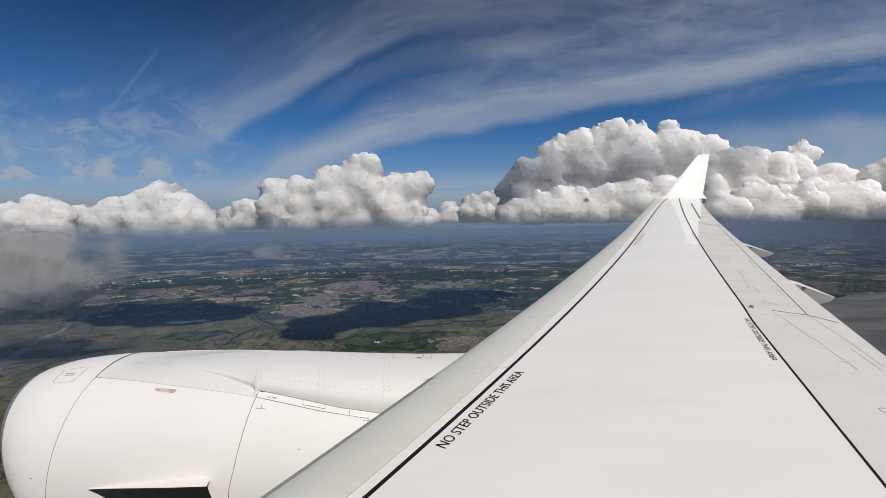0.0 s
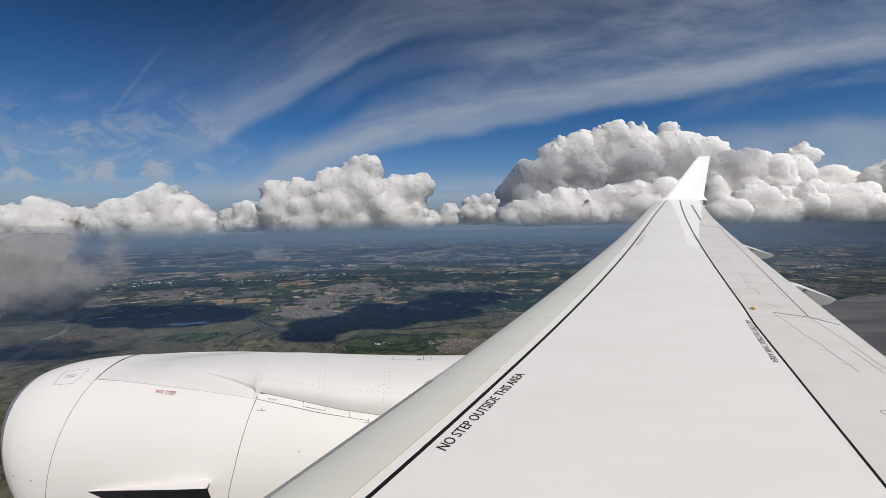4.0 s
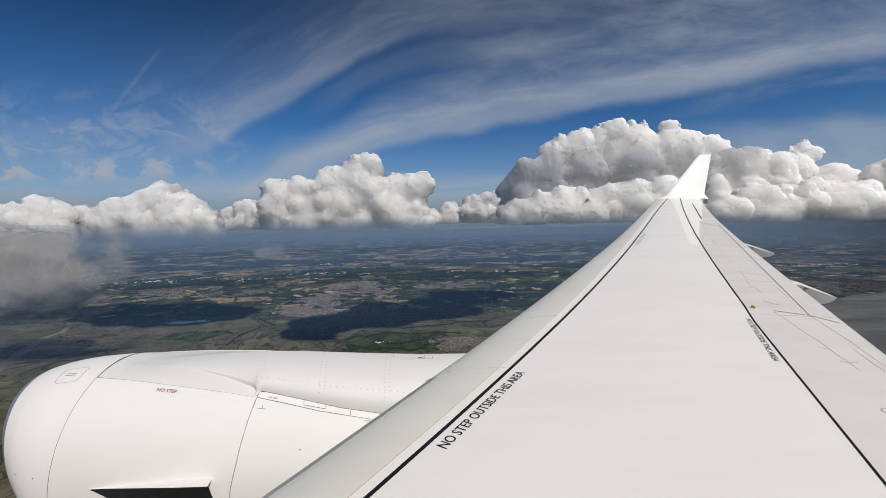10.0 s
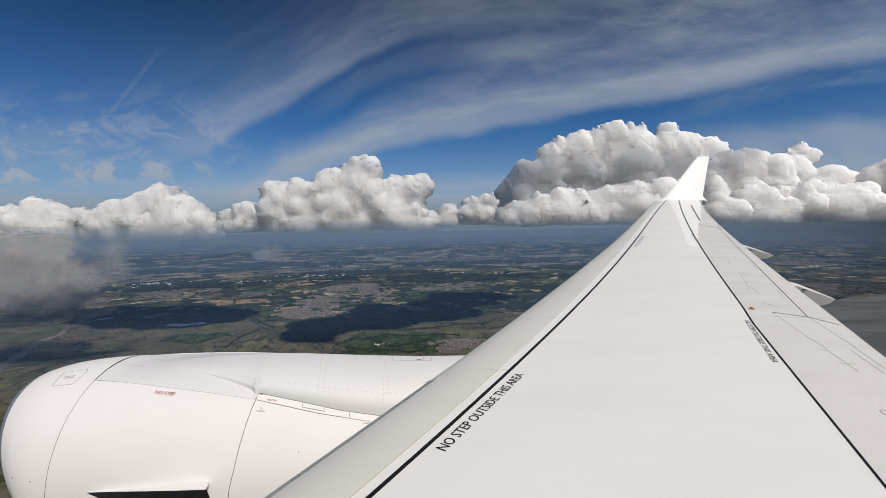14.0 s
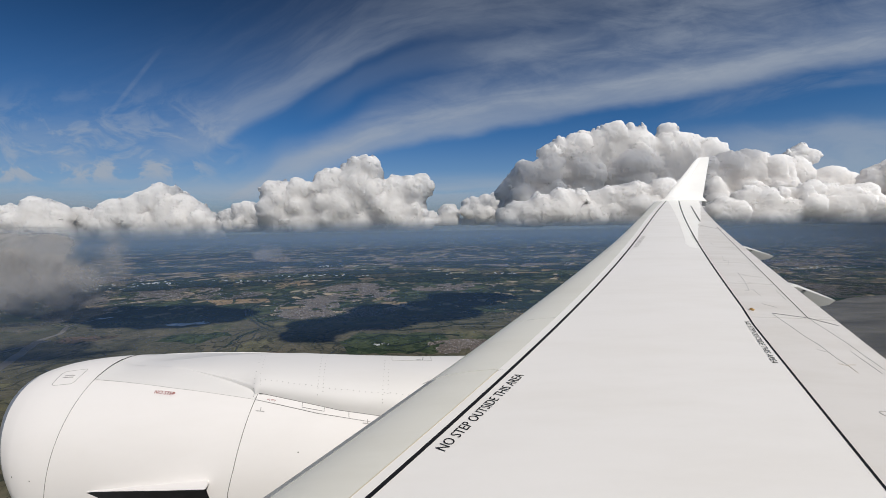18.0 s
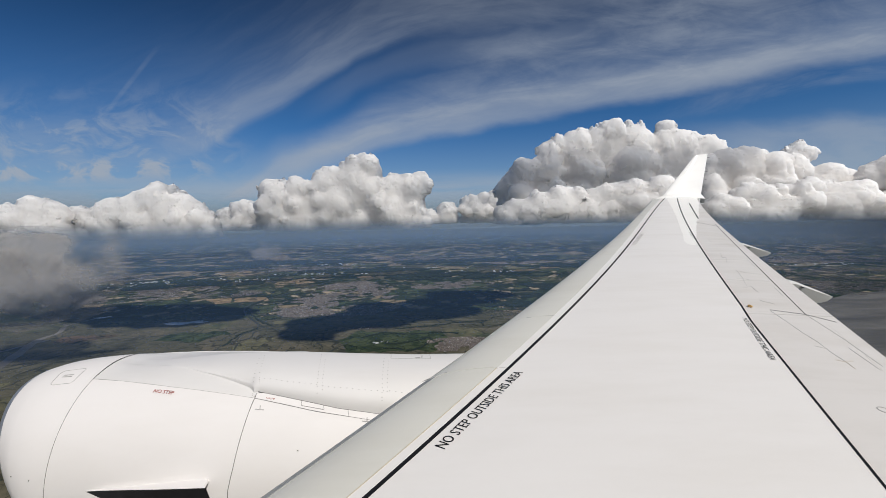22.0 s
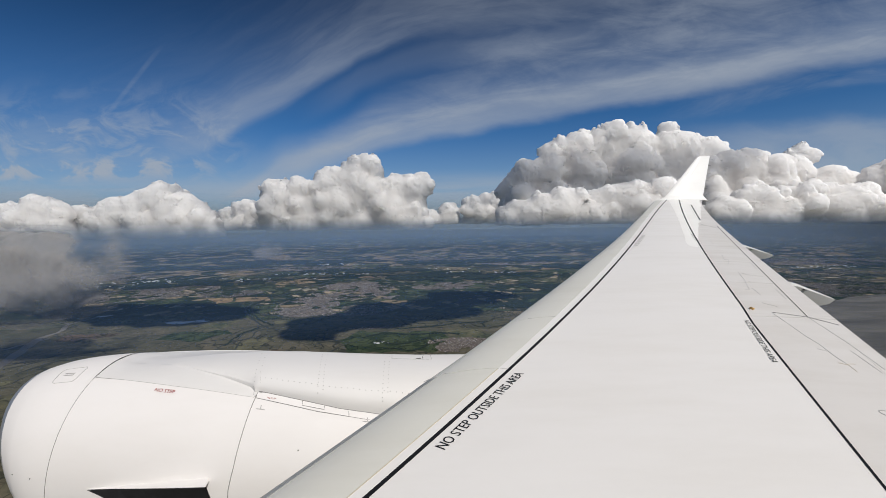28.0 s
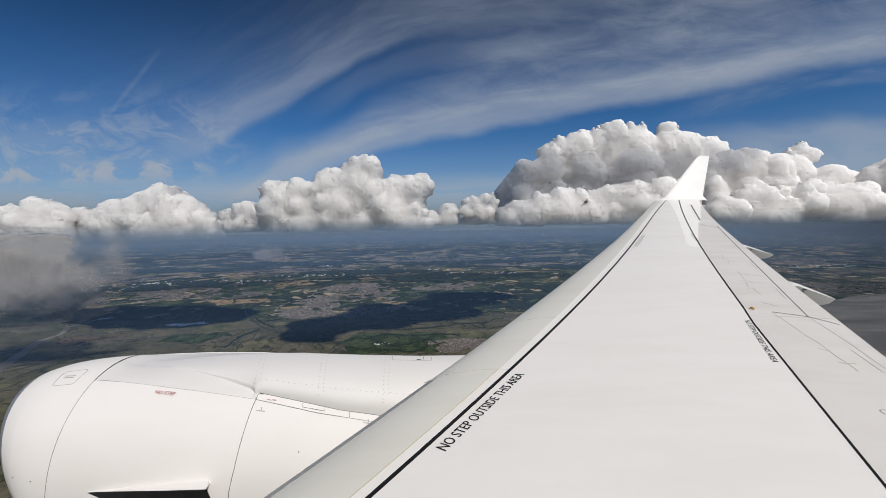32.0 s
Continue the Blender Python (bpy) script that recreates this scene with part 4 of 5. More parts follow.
for cx, cy, n_ in ((-480, 696, 46), (-350, 700, 50), (-420, 660, 20), (-210, 760, 34), (-60, 830, 30), (-570, 625, 34), (90, 760, 24), (-700, 800, 36), (-250, 940, 40), (350, 900, 40), (660, 760, 60), (760, 640, 40), (-49, 317, 4)):
    for _ in range(n_ if n_ < 9 else n_ * 2 // 3):
        x, y = cx + rng.normal() * (46 if n_ > 9 else 6), cy + rng.normal() * (12 if n_ > 9 else 2)
        l, w, h, a = rng.uniform(0.6, 2.4) * (0.6 if n_ < 9 else 1.0), rng.uniform(0.4, 1.0), rng.uniform(0.4, 0.8), rng.choice((0.1, 0.5, 0.9))
        c, s = math.cos(a), math.sin(a)
        k = len(vs)
        vs += [(x + u * l * c - v * w * s, y + u * l * s + v * w * c, z) for z in (0, h) for u, v in ((-1, -1), (1, -1), (1, 1), (-1, 1))]
        fs += [tuple(k + i for i in f) for f in ((4, 5, 6, 7), (0, 1, 5, 4), (1, 2, 6, 5), (2, 3, 7, 6), (3, 0, 4, 7))]
me = bpy.data.meshes.new("industrial_sheds")
me.from_pydata(vs, [], fs)
me.materials.append(SHED)
tagged(new("industrial_sheds", me), "pale flat-roofed sheds scattered over the far land", "buildings", kind="stuff")


def flat_patch(name, points, z, mat, label, category):
    """A flat outline, rounded by a spline, lying on the ground."""
    k, out = len(points), []
    for i in range(k):
        p0, p1, p2, p3 = (Vector(points[(i + j - 1) % k]) for j in range(4))
        for s in (0, 0.2, 0.4, 0.6, 0.8):
            out.append(0.5 * (2 * p1 + (p2 - p0) * s + (2 * p0 - 5 * p1 + 4 * p2 - p3) * s * s + (3 * p1 - p0 - 3 * p2 + p3) * s ** 3))
    ob = link_mesh(name, [(p.x, p.y, z) for p in out], [tuple(range(len(out)))], mat, None, smooth=False)
    return tagged(ob, label, category, kind="structure")


def rough_field(points, z, mat, label, category, name, wild=1.0, kind="structure"):
    """A flat outline with straight, slightly uneven sides."""
    out, k = [], len(points)
    for i in range(k):
        a, b = Vector(points[i]), Vector(points[(i + 1) % k])
        m = max(2, int((b - a).length / 5))
        for j in range(m):
            p = a.lerp(b, j / m)
            out.append((p.x + wild * 1.6 * noise.noise((p.x * 0.21, p.y * 0.21, 2.0)), p.y + wild * 2.4 * noise.noise((p.x * 0.17, p.y * 0.17, 8.0)), z))
    ob = link_mesh(name, out, [tuple(range(len(out)))], mat, None, smooth=False)
    return tagged(ob, label, category, kind=kind)


def plots(cx, cy, rx, ry, count, turn, mat, label, seed):
    """Oblong fields of one crop, side by side on one lie of the land."""
    rng = np.random.default_rng(seed)
    vs, fs = [], []
    c, s = math.cos(turn), math.sin(turn)
    for i in range(count):
        a, r = rng.uniform(0, 6.283), math.sqrt(rng.uniform())
        x, y = cx + math.cos(a) * r * rx, cy + math.sin(a) * r * ry
        l, w, skew = rng.uniform(5, 13) * (0.7 + cy / 1500), rng.uniform(3.5, 9) * (0.6 + cy / 900), rng.uniform(-0.3, 0.3)
        k, z = len(vs), 0.055 + 0.004 * i
        vs += [(x + u * l * c - v * w * s + v * skew * l, y + u * l * s + v * w * c, z) for u, v in ((-1, -1), (1, -0.9 + skew), (0.9, 1), (-1 + skew, 0.85))]
        fs.append((k, k + 1, k + 2, k + 3))
    return tagged(link_mesh("field", vs, fs, mat, None, smooth=False), label, "field", kind="stuff")


def turf_material(name, dark, light, scale):
    """Grass with winding hedges and paler swards."""
    m, n = material(name)
    pos = n.add("ShaderNodeNewGeometry").outputs["Position"]
    sward = n.span(n.noise(pos, scale, 5.0, 0.6, 0.8).outputs[0], 0.42, 0.60)
    base = n.mix(sward, dark, light)
    ring = n.math("ABSOLUTE", n.math("SUBTRACT", n.noise(pos, scale * 0.8, 2.0, 0.5, 1.2).outputs[0], 0.5))
    base = n.mix(n.span(ring, 0.008, 0.028, 0.9, 0.0), base, (0.014, 0.022, 0.014))
    base = n.mix(n.span(n.noise(pos, scale * 7, 4.0, 0.6).outputs[0], 0.5, 0.7, 0.0, 0.6), base, (0.018, 0.028, 0.017))
    s = n.add("ShaderNodeBsdfPrincipled", base, Roughness=0.95)
    s.inputs["Specular IOR Level"].default_value = 0.0
    finish(n, s.outputs[0])
    return m


def water_material(name, colour, rough=0.6, gloss=0.25):
    m, n = material(name)
    pos = n.add("ShaderNodeNewGeometry").outputs["Position"]
    streaky = n.add("ShaderNodeMapping", pos, Rotation=(0, 0, -0.4), Scale=(0.35, 1.0, 1.0)).outputs[0]
    silt = n.span(n.noise(streaky, 0.03, 6.0, 0.62, 0.6).outputs[0], 0.32, 0.68)
    base = n.mix(silt, tuple(c * 0.7 for c in colour), tuple(c * 1.7 for c in colour))
    s = n.add("ShaderNodeBsdfPrincipled", base, Roughness=rough)
    s.inputs["Specular IOR Level"].default_value = gloss
    finish(n, s.outputs[0])
    return m


WATER = water_material("silty_water", (0.098, 0.092, 0.078))
# Pale base: part of the sky's reflection is put into the lake's colour
LAKE = water_material("lake_water", (0.15, 0.175, 0.20), 0.25, 0.6)
OCHRE = turf_material("ripe_field", (0.25, 0.175, 0.10), (0.36, 0.26, 0.15), 0.05)
STRAW = turf_material("straw_field", (0.22, 0.19, 0.12), (0.34, 0.29, 0.19), 0.05)
PASTURE = turf_material("pasture", (0.052, 0.068, 0.034), (0.085, 0.098, 0.05), 0.04)
STUBBLE = turf_material("brown_marsh", (0.095, 0.072, 0.052), (0.15, 0.105, 0.078), 0.06)
GREEN = turf_material("parkland", (0.034, 0.050, 0.026), (0.070, 0.088, 0.044), 0.07)
TURF = turf_material("dry_turf", (0.072, 0.070, 0.044), (0.105, 0.098, 0.062), 0.035)
rough_field([(-261, 396), (-250, 403), (-240, 402), (-232, 408), (-222, 400), (-229, 396), (-236, 398), (-240, 389), (-252, 390)], 0.05, LAKE, "small pale lake in the valley", "lake", "lake", 1.8)
rough_field([(-350, 426), (-341, 436), (-336, 434), (-343, 424)], 0.05, LAKE, "narrow pale pond in the valley", "lake", "lake", 1.2)
flat_patch("water", [(240, 180), (290, 340), (370, 422), (425, 459), (504, 488), (900, 575), (1500, 660), (1500, 100), (700, 60)], 0.05, WATER, "brown silty estuary beyond the shore", "water")
rough_field([(-74, 352), (-40, 350), (-8, 350), (4, 330), (-4, 296), (-66, 294), (-80, 320)], 0.05, GREEN, "green parkland with dark hedges", "field", "grass_field", 3.0)
rough_field([(-230, 335), (-228, 362), (-205, 358), (-190, 368), (-176, 352), (-192, 344), (-189, 328), (-212, 332)], 0.05, GREEN, "lush green patch of marsh", "field", "grass_field", 4.0)
rough_field([(-212, 470), (-190, 480), (-168, 452), (-188, 432), (-206, 440)], 0.05, PASTURE, "pale green pasture beside the road", "field", "grass_field")
rough_field([(-48, 420), (0, 423), (46, 416), (66, 372), (38, 356), (-36, 364)], 0.04, TURF, "dry open turf with straight tracks", "field", "grass_field", 2.0)
rough_field([(-314, 336), (-317, 358), (-300, 354), (-287, 364), (-270, 352), (-284, 344), (-289, 333)], 0.05, STUBBLE, "reddish brown patch of open marsh", "field", "brown_marsh", 4.0)
rough_field([(-291, 525), (-262, 530), (-249, 500), (-262, 490)], 0.06, OCHRE, "ripe ochre grain field", "field", "ripe_field", 1.5)
rough_field([(-258, 530), (-221, 532), (-205, 505), (-246, 499)], 0.06, OCHRE, "ripe ochre grain field", "field", "ripe_field", 1.5)
PLOTS = [(-225, 652, 26, 48, 7, 0.4, OCHRE), (-195, 590, 14, 24, 4, 0.4, STRAW), (-180, 1000, 70, 90, 9, 0.1, OCHRE), (-390, 810, 70, 45, 7, 0.2, OCHRE), (0, 800, 70, 40, 6, 0.1, STRAW), (860, 1030, 110, 80, 12, 0.3, OCHRE), (-90, 730, 60, 30, 5, 0.2, OCHRE), (-560, 1000, 110, 70, 8, 0.1, STRAW), (140, 800, 60, 40, 5, -0.1, OCHRE), (-330, 1120, 120, 80, 9, 0.0, PASTURE), (-280, 760, 60, 40, 6, 0.3, PASTURE), (60, 465, 22, 10, 3, 0.1, OCHRE), (-180, 425, 26, 16, 4, 0.5, PASTURE), (-470, 600, 40, 24, 5, 0.3, PASTURE), (60, 1150, 140, 90, 10, 0.0, STRAW), (620, 760, 90, 50, 7, 0.4, STRAW), (-130, 880, 50, 40, 5, 0.2, PASTURE)]
for i, (x, y, rx, ry, count, turn, mat) in enumerate(PLOTS):
    plots(x, y, rx, ry, count, turn, mat, "pale green pasture far below" if mat is PASTURE else "ripe ochre grain fields far below", 200 + i)


def river(name, points, width, mat, label, category, z=0.08):
    pts = []
    for i in range(len(points) - 1):
        p0, p1, p2, p3 = (Vector(points[min(len(points) - 1, max(0, i + j - 1))]) for j in range(4))
        for s in np.linspace(0, 1, 9)[:-1]:
            pts.append(0.5 * (2 * p1 + (p2 - p0) * s + (2 * p0 - 5 * p1 + 4 * p2 - p3) * s * s + (3 * p1 - p0 - 3 * p2 + p3) * s ** 3))
    pts.append(Vector(points[-1]))
    left, right = [], []
    for i, p in enumerate(pts):
        d = (pts[min(i + 1, len(pts) - 1)] - pts[max(0, i - 1)]).normalized()
        w = (width[0] + (width[1] - width[0]) * i / (len(pts) - 1)) * (1 + 0.7 * noise.noise((p.x * 0.05, p.y * 0.05, z * 50)))
        left.append((p.x - d.y * w, p.y + d.x * w, z))
        right.append((p.x + d.y * w, p.y - d.x * w, z))
    k = len(pts)
    ob = link_mesh(name, left + right, [(i, i + 1, k + i + 1, k + i) for i in range(k - 1)], mat, None, smooth=False)
    return tagged(ob, label, category, kind="structure")


def hedge_row(points):
    """Spots along a winding line, a little off it to either side."""
    def spot(rng):
        i = rng.integers(0, len(points) - 1)
        u = rng.uniform(0, 1)
        (xa, ya), (xb, yb) = points[i], points[i + 1]
        x, y = xa + (xb - xa) * u, ya + (yb - ya) * u
        return (x + 2 * noise.noise((x * 0.1, y * 0.1, 1.0)) + rng.normal(0, 0.35), y + 3 * noise.noise((x * 0.1, y * 0.1, 5.0)) + rng.normal(0, 0.5))
    return spot


HEDGES = [
    ([(-63, 334), (-51, 346), (-25, 339), (-4, 346), (12, 339)], 420),
    ([(-53, 325), (-36, 312), (-25, 317), (-13, 329), (-8, 318)], 260),
    ([(-43, 303), (-22, 297), (-12, 311)], 150),
    ([(-41, 360), (-21, 363), (8, 374), (40, 383)], 260),
    ([(-154, 378), (-182, 411), (-206, 447), (-216, 480), (-213, 505)], 320),
    ([(-163, 372), (-168, 348), (-165, 318)], 160),
]
for i, (path, count) in enumerate(HEDGES):
    blob_field("hedge", count, hedge_row(path), 0.55, WOOD, "dark winding hedge of bushes and small trees", "hedge", 300 + i)


MUD = water_material("mud", (0.115, 0.105, 0.09), 0.6, 0.2)
ROAD = plain("dark_road", (0.030, 0.036, 0.030), 0.9)
TRACK = plain("pale_track", (0.17, 0.16, 0.13), 0.9)
river("river", [(-230, 130), (-270, 230), (-303, 296), (-329, 343), (-334, 369), (-350, 396), (-347, 424)], (5.0, 1.2), MUD, "winding muddy tidal river across the marsh", "river")
river("river", [(-420, 290), (-360, 318), (-330, 314), (-327, 327), (-322, 345)], (1.5, 2.2), MUD, "muddy side creek of the tidal river", "river", 0.10)
river("river", [(-350, 396), (-366, 404), (-380, 398), (-400, 410)], (1.3, 0.8), MUD, "muddy side creek of the tidal river", "river", 0.10)
river("road", [(-70, 318), (-132, 357), (-157, 373), (-185, 409), (-209, 447), (-219, 480), (-217, 505), (-206, 550), (-169, 690)], (0.8, 1.6), ROAD, "dark tree-lined road across the marsh", "road", 0.12)
river("road", [(-150, 375), (-179, 409), (-202, 447), (-212, 480), (-209, 505)], (0.7, 0.9), ROAD, "dark tree-lined road across the marsh", "road", 0.14)
river("road", [(-300, 330), (-240, 350), (-190, 362), (-150, 385)], (0.5, 0.6), ROAD, "dark creek with hedges across the marsh", "road", 0.13)
CREEKS = [
    [(-157, 376), (-166, 350), (-163, 332), (-167, 316), (-165, 290)],
    [(-148, 370), (-159, 359), (-155, 341), (-158, 328), (-150, 300)],
    [(-164, 420), (-178, 424), (-190, 435), (-205, 441)],
    [(-82, 290), (-79, 303), (-74, 315), (-62, 330)],
]
for path in CREEKS:
    river("creek", path, (0.9, 0.6), ROAD, "dark winding creek lined with reeds", "creek", 0.13)
for a, b in ((405, 400), (392, 386), (377, 371)):
    river("track", [(-44, a), (0, (a + b) / 2), (52, b)], (0.35, 0.35), TRACK, "pale straight track over dry turf", "track", 0.11)

# ---- haze painted on thin bluish sheets, one behind another ----
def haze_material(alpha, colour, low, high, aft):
    """Tinted sheet for haze that thins out upwards between two heights."""
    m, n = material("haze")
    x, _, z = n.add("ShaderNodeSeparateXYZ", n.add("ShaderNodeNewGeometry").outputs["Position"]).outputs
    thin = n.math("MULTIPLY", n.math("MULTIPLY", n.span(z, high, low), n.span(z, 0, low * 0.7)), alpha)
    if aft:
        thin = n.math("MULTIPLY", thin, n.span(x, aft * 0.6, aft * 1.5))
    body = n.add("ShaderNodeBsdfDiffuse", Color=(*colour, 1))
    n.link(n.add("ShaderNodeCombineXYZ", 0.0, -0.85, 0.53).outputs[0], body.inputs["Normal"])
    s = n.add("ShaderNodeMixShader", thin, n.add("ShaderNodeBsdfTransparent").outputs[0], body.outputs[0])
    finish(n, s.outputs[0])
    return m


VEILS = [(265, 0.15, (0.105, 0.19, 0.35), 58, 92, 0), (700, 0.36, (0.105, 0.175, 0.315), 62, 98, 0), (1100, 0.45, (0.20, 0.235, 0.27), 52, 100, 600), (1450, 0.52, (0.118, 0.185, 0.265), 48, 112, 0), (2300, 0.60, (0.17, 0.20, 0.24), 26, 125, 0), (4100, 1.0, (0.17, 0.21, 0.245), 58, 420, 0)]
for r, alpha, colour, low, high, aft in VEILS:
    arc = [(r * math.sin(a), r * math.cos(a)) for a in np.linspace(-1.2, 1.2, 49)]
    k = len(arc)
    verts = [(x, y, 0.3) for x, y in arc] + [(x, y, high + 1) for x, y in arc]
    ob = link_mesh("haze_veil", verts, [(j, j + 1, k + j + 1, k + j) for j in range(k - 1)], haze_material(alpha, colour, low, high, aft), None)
    tagged(ob, "thin bluish sheet painted as summer haze over the far land", "haze", kind="structure")

# ---- clouds ----
def cloud_material(name, colour):
    """White vapour: light scatters far below the surface."""
    m, n = material(name)
    pos = n.add("ShaderNodeNewGeometry").outputs["Position"]
    bump = n.add("ShaderNodeBump", Strength=0.05, Distance=8.0)
    n.link(n.noise(pos, 0.035, 5.0, 0.6).outputs[0], bump.inputs["Height"])
    s = n.add("ShaderNodeBsdfPrincipled", Base_Color=(*colour, 1), Roughness=1.0, Subsurface_Weight=1.0, Subsurface_Radius=(1.0, 1.0, 1.0), Subsurface_Scale=420.0)
    s.inputs["Specular IOR Level"].default_value = 0.0
    n.link(bump.outputs[0], s.inputs["Normal"])
    finish(n, s.outputs[0])
    return m


CLOUD = cloud_material("cumulus", (0.705, 0.67, 0.64))


def veil_material(alpha):
    """Thin even unseen cloud, added to let only part of the sun through."""
    m, n = material("thin_shade_cloud")
    pos = n.add("ShaderNodeNewGeometry").outputs["Position"]
    uneven = n.span(n.noise(pos, 0.0022, 3.0, 0.5).outputs[0], 0.3, 0.7, 0.55, 1.0)
    d = n.add("ShaderNodeBsdfTranslucent", Color=(0.86, 0.835, 0.81, 1))
    s = n.add("ShaderNodeMixShader", n.math("MULTIPLY", uneven, alpha), n.add("ShaderNodeBsdfTransparent").outputs[0], d.outputs[0])
    finish(n, s.outputs[0])
    return m


THIN_SHADE = veil_material(0.50)
TABLE = np.random.default_rng(77).uniform(-1, 1, (32, 32, 32)).astype(np.float32)


def field_noise(p):
    """Smooth value noise, -1 to 1, at an array of points."""
    i = np.floor(p).astype(np.int32)
    f = (p - i).astype(np.float32)
    f = f * f * (3 - 2 * f)
    a, b = i & 31, (i + 1) & 31
    x0, y0, z0, x1, y1, z1 = a[:, 0], a[:, 1], a[:, 2], b[:, 0], b[:, 1], b[:, 2]
    fx, fy, fz = f[:, 0], f[:, 1], f[:, 2]
    c00 = TABLE[x0, y0, z0] * (1 - fx) + TABLE[x1, y0, z0] * fx
    c10 = TABLE[x0, y1, z0] * (1 - fx) + TABLE[x1, y1, z0] * fx
    c01 = TABLE[x0, y0, z1] * (1 - fx) + TABLE[x1, y0, z1] * fx
    c11 = TABLE[x0, y1, z1] * (1 - fx) + TABLE[x1, y1, z1] * fx
    return (c00 * (1 - fy) + c10 * fy) * (1 - fz) + (c01 * (1 - fy) + c11 * fy) * fz


def surface(d, origin, step):
    """A mesh of quads round the part of a grid where d is negative."""
    s = d < 0
    shape = np.array(d.shape) - 1
    corner = [(a, b, c) for a in (0, 1) for b in (0, 1) for c in (0, 1)]

    def cut(o):
        return tuple(slice(o[k], o[k] + shape[k]) for k in range(3))
    total = sum(s[cut(o)].astype(np.int8) for o in corner)
    cells = np.argwhere((total > 0) & (total < 8))
    index = -np.ones(tuple(shape), np.int64)
    index[tuple(cells.T)] = np.arange(len(cells))
    acc, cnt = np.zeros((len(cells), 3)), np.zeros(len(cells))
    for o in corner:
        for axis in range(3):
            if o[axis]:
                continue
            e = list(o)
            e[axis] = 1
            da, db = d[tuple((cells + o).T)], d[tuple((cells + e).T)]
            on = (da < 0) != (db < 0)
            t = np.where(on, da / np.where(on, da - db, 1), 0)
            pt = np.array(o, float)[None, :].repeat(len(cells), 0)
            pt[:, axis] += t
            acc += pt * on[:, None]
            cnt += on
    verts = (cells + acc / cnt[:, None]) * step + origin
    quads = []
    for axis in range(3):
        lo = [slice(1, -1)] * 3
        lo[axis] = slice(0, -1)
        hi = list(lo)
        hi[axis] = slice(1, None)
        a, b = s[tuple(lo)], s[tuple(hi)]
        at = np.argwhere(a != b)
        off = np.array([1, 1, 1])
        off[axis] = 0
        flip = a[tuple(at.T)]
        at = at + off
        u, v = (axis + 1) % 3, (axis + 2) % 3
        ring = []
        for du, dv in ((-1, -1), (0, -1), (0, 0), (-1, 0)):
            q = at.copy()
            q[:, u] += du
            q[:, v] += dv
            ring.append(index[tuple(q.T)])
        ring = np.stack(ring, 1)
        ring[~flip] = ring[~flip][:, ::-1]
        quads.append(ring)
    return verts, np.concatenate(quads)


def heap_lobes(heaps, y, rng):
    """Balls that fill the heaps (x, half width, height over the base, distance offset)."""
    lobes = []
    for x, w, h, off in heaps:
        k = max(2, int(1.6 * h / w + 1))
        for i in range(k):
            s = (i + 0.5) / k
            r = w * (1.0 - 0.38 * s) * rng.uniform(0.85, 1.1)
            r = min(r, h * 0.62)
            z = max(r * 0.2, min(h - r * 0.98, s * h))
            lobes.append((x + rng.uniform(-0.35, 0.35) * w, y + off + rng.uniform(-0.3, 0.3) * w, z, r))
        for _ in range(9):
            a = rng.uniform(0.1, 3.04)
            r = w * rng.uniform(0.20, 0.42)
            z0 = h - w * 0.75
            lobes.append((x + math.cos(a) * w * 0.78, y + off - rng.uniform(-0.1, 0.6) * w, max(r * 0.5, z0 + math.sin(a) * w * 0.60), r))
        for _ in range(5):
            r = w * rng.uniform(0.25, 0.45)
            lobes.append((x + rng.uniform(-0.9, 0.9) * w, y + off - rng.uniform(0.6, 0.95) * w, max(r * 0.6, rng.uniform(0.1, 0.65) * h), r))
    return np.array(lobes)


def vapour(lobes, lo, hi, step, seed, rough, softness=0.10, fine=0.52):
    """A field that is negative inside a mass of merged billows; its size and the coordinates of its grid."""
    big = lobes[:, 3].max()
    size = np.ceil((hi - lo) / step).astype(int) + 1
    gx, gy, gz = (lo[k] + step * np.arange(size[k], dtype=np.float32) for k in range(3))
    soft = softness * big
    total = np.zeros(tuple(size), np.float32)
    for lx, ly, lz, r in lobes:
        dist = np.sqrt(((gx - lx) ** 2)[:, None, None] + ((gy - ly) ** 2)[None, :, None] + ((gz - lz) ** 2)[None, None, :]) - r
        total += np.exp(np.clip(-dist / soft, -30, 30))
    d = -soft * np.log(total + 1e-12)
    near = np.argwhere(np.abs(d) < 0.55 * big)
    p = near * step + lo
    amp, scale, add = 0.30 * big * rough, 1.0 / (0.90 * big), np.zeros(len(p), np.float32)
    p = p + np.stack([field_noise(p * scale * 1.3 + k * 7.7 + seed) for k in range(3)], 1) * 0.17 * big
    for o in range(4):
        add += amp * (np.abs(field_noise(p * scale + seed * 3.1 + o * 5.3)) * 2.0 - 0.55)
        amp *= fine
        scale *= 2.13
    was = d[tuple(near.T)]
    fade = np.clip((was / big - 0.05) / 0.45, 0, 1)
    d[tuple(near.T)] = was - np.where(add > 0, add * (1 - fade * fade * (3 - 2 * fade)), add * 0.35)
    return d, (gx, gy, gz), big


def sealed(d):
    for k in range(3):
        edge = [slice(None)] * 3
        for e in (0, -1):
            edge[k] = e
            d[tuple(edge)] = np.maximum(d[tuple(edge)], 1.0)
    return d.astype(np.float64)


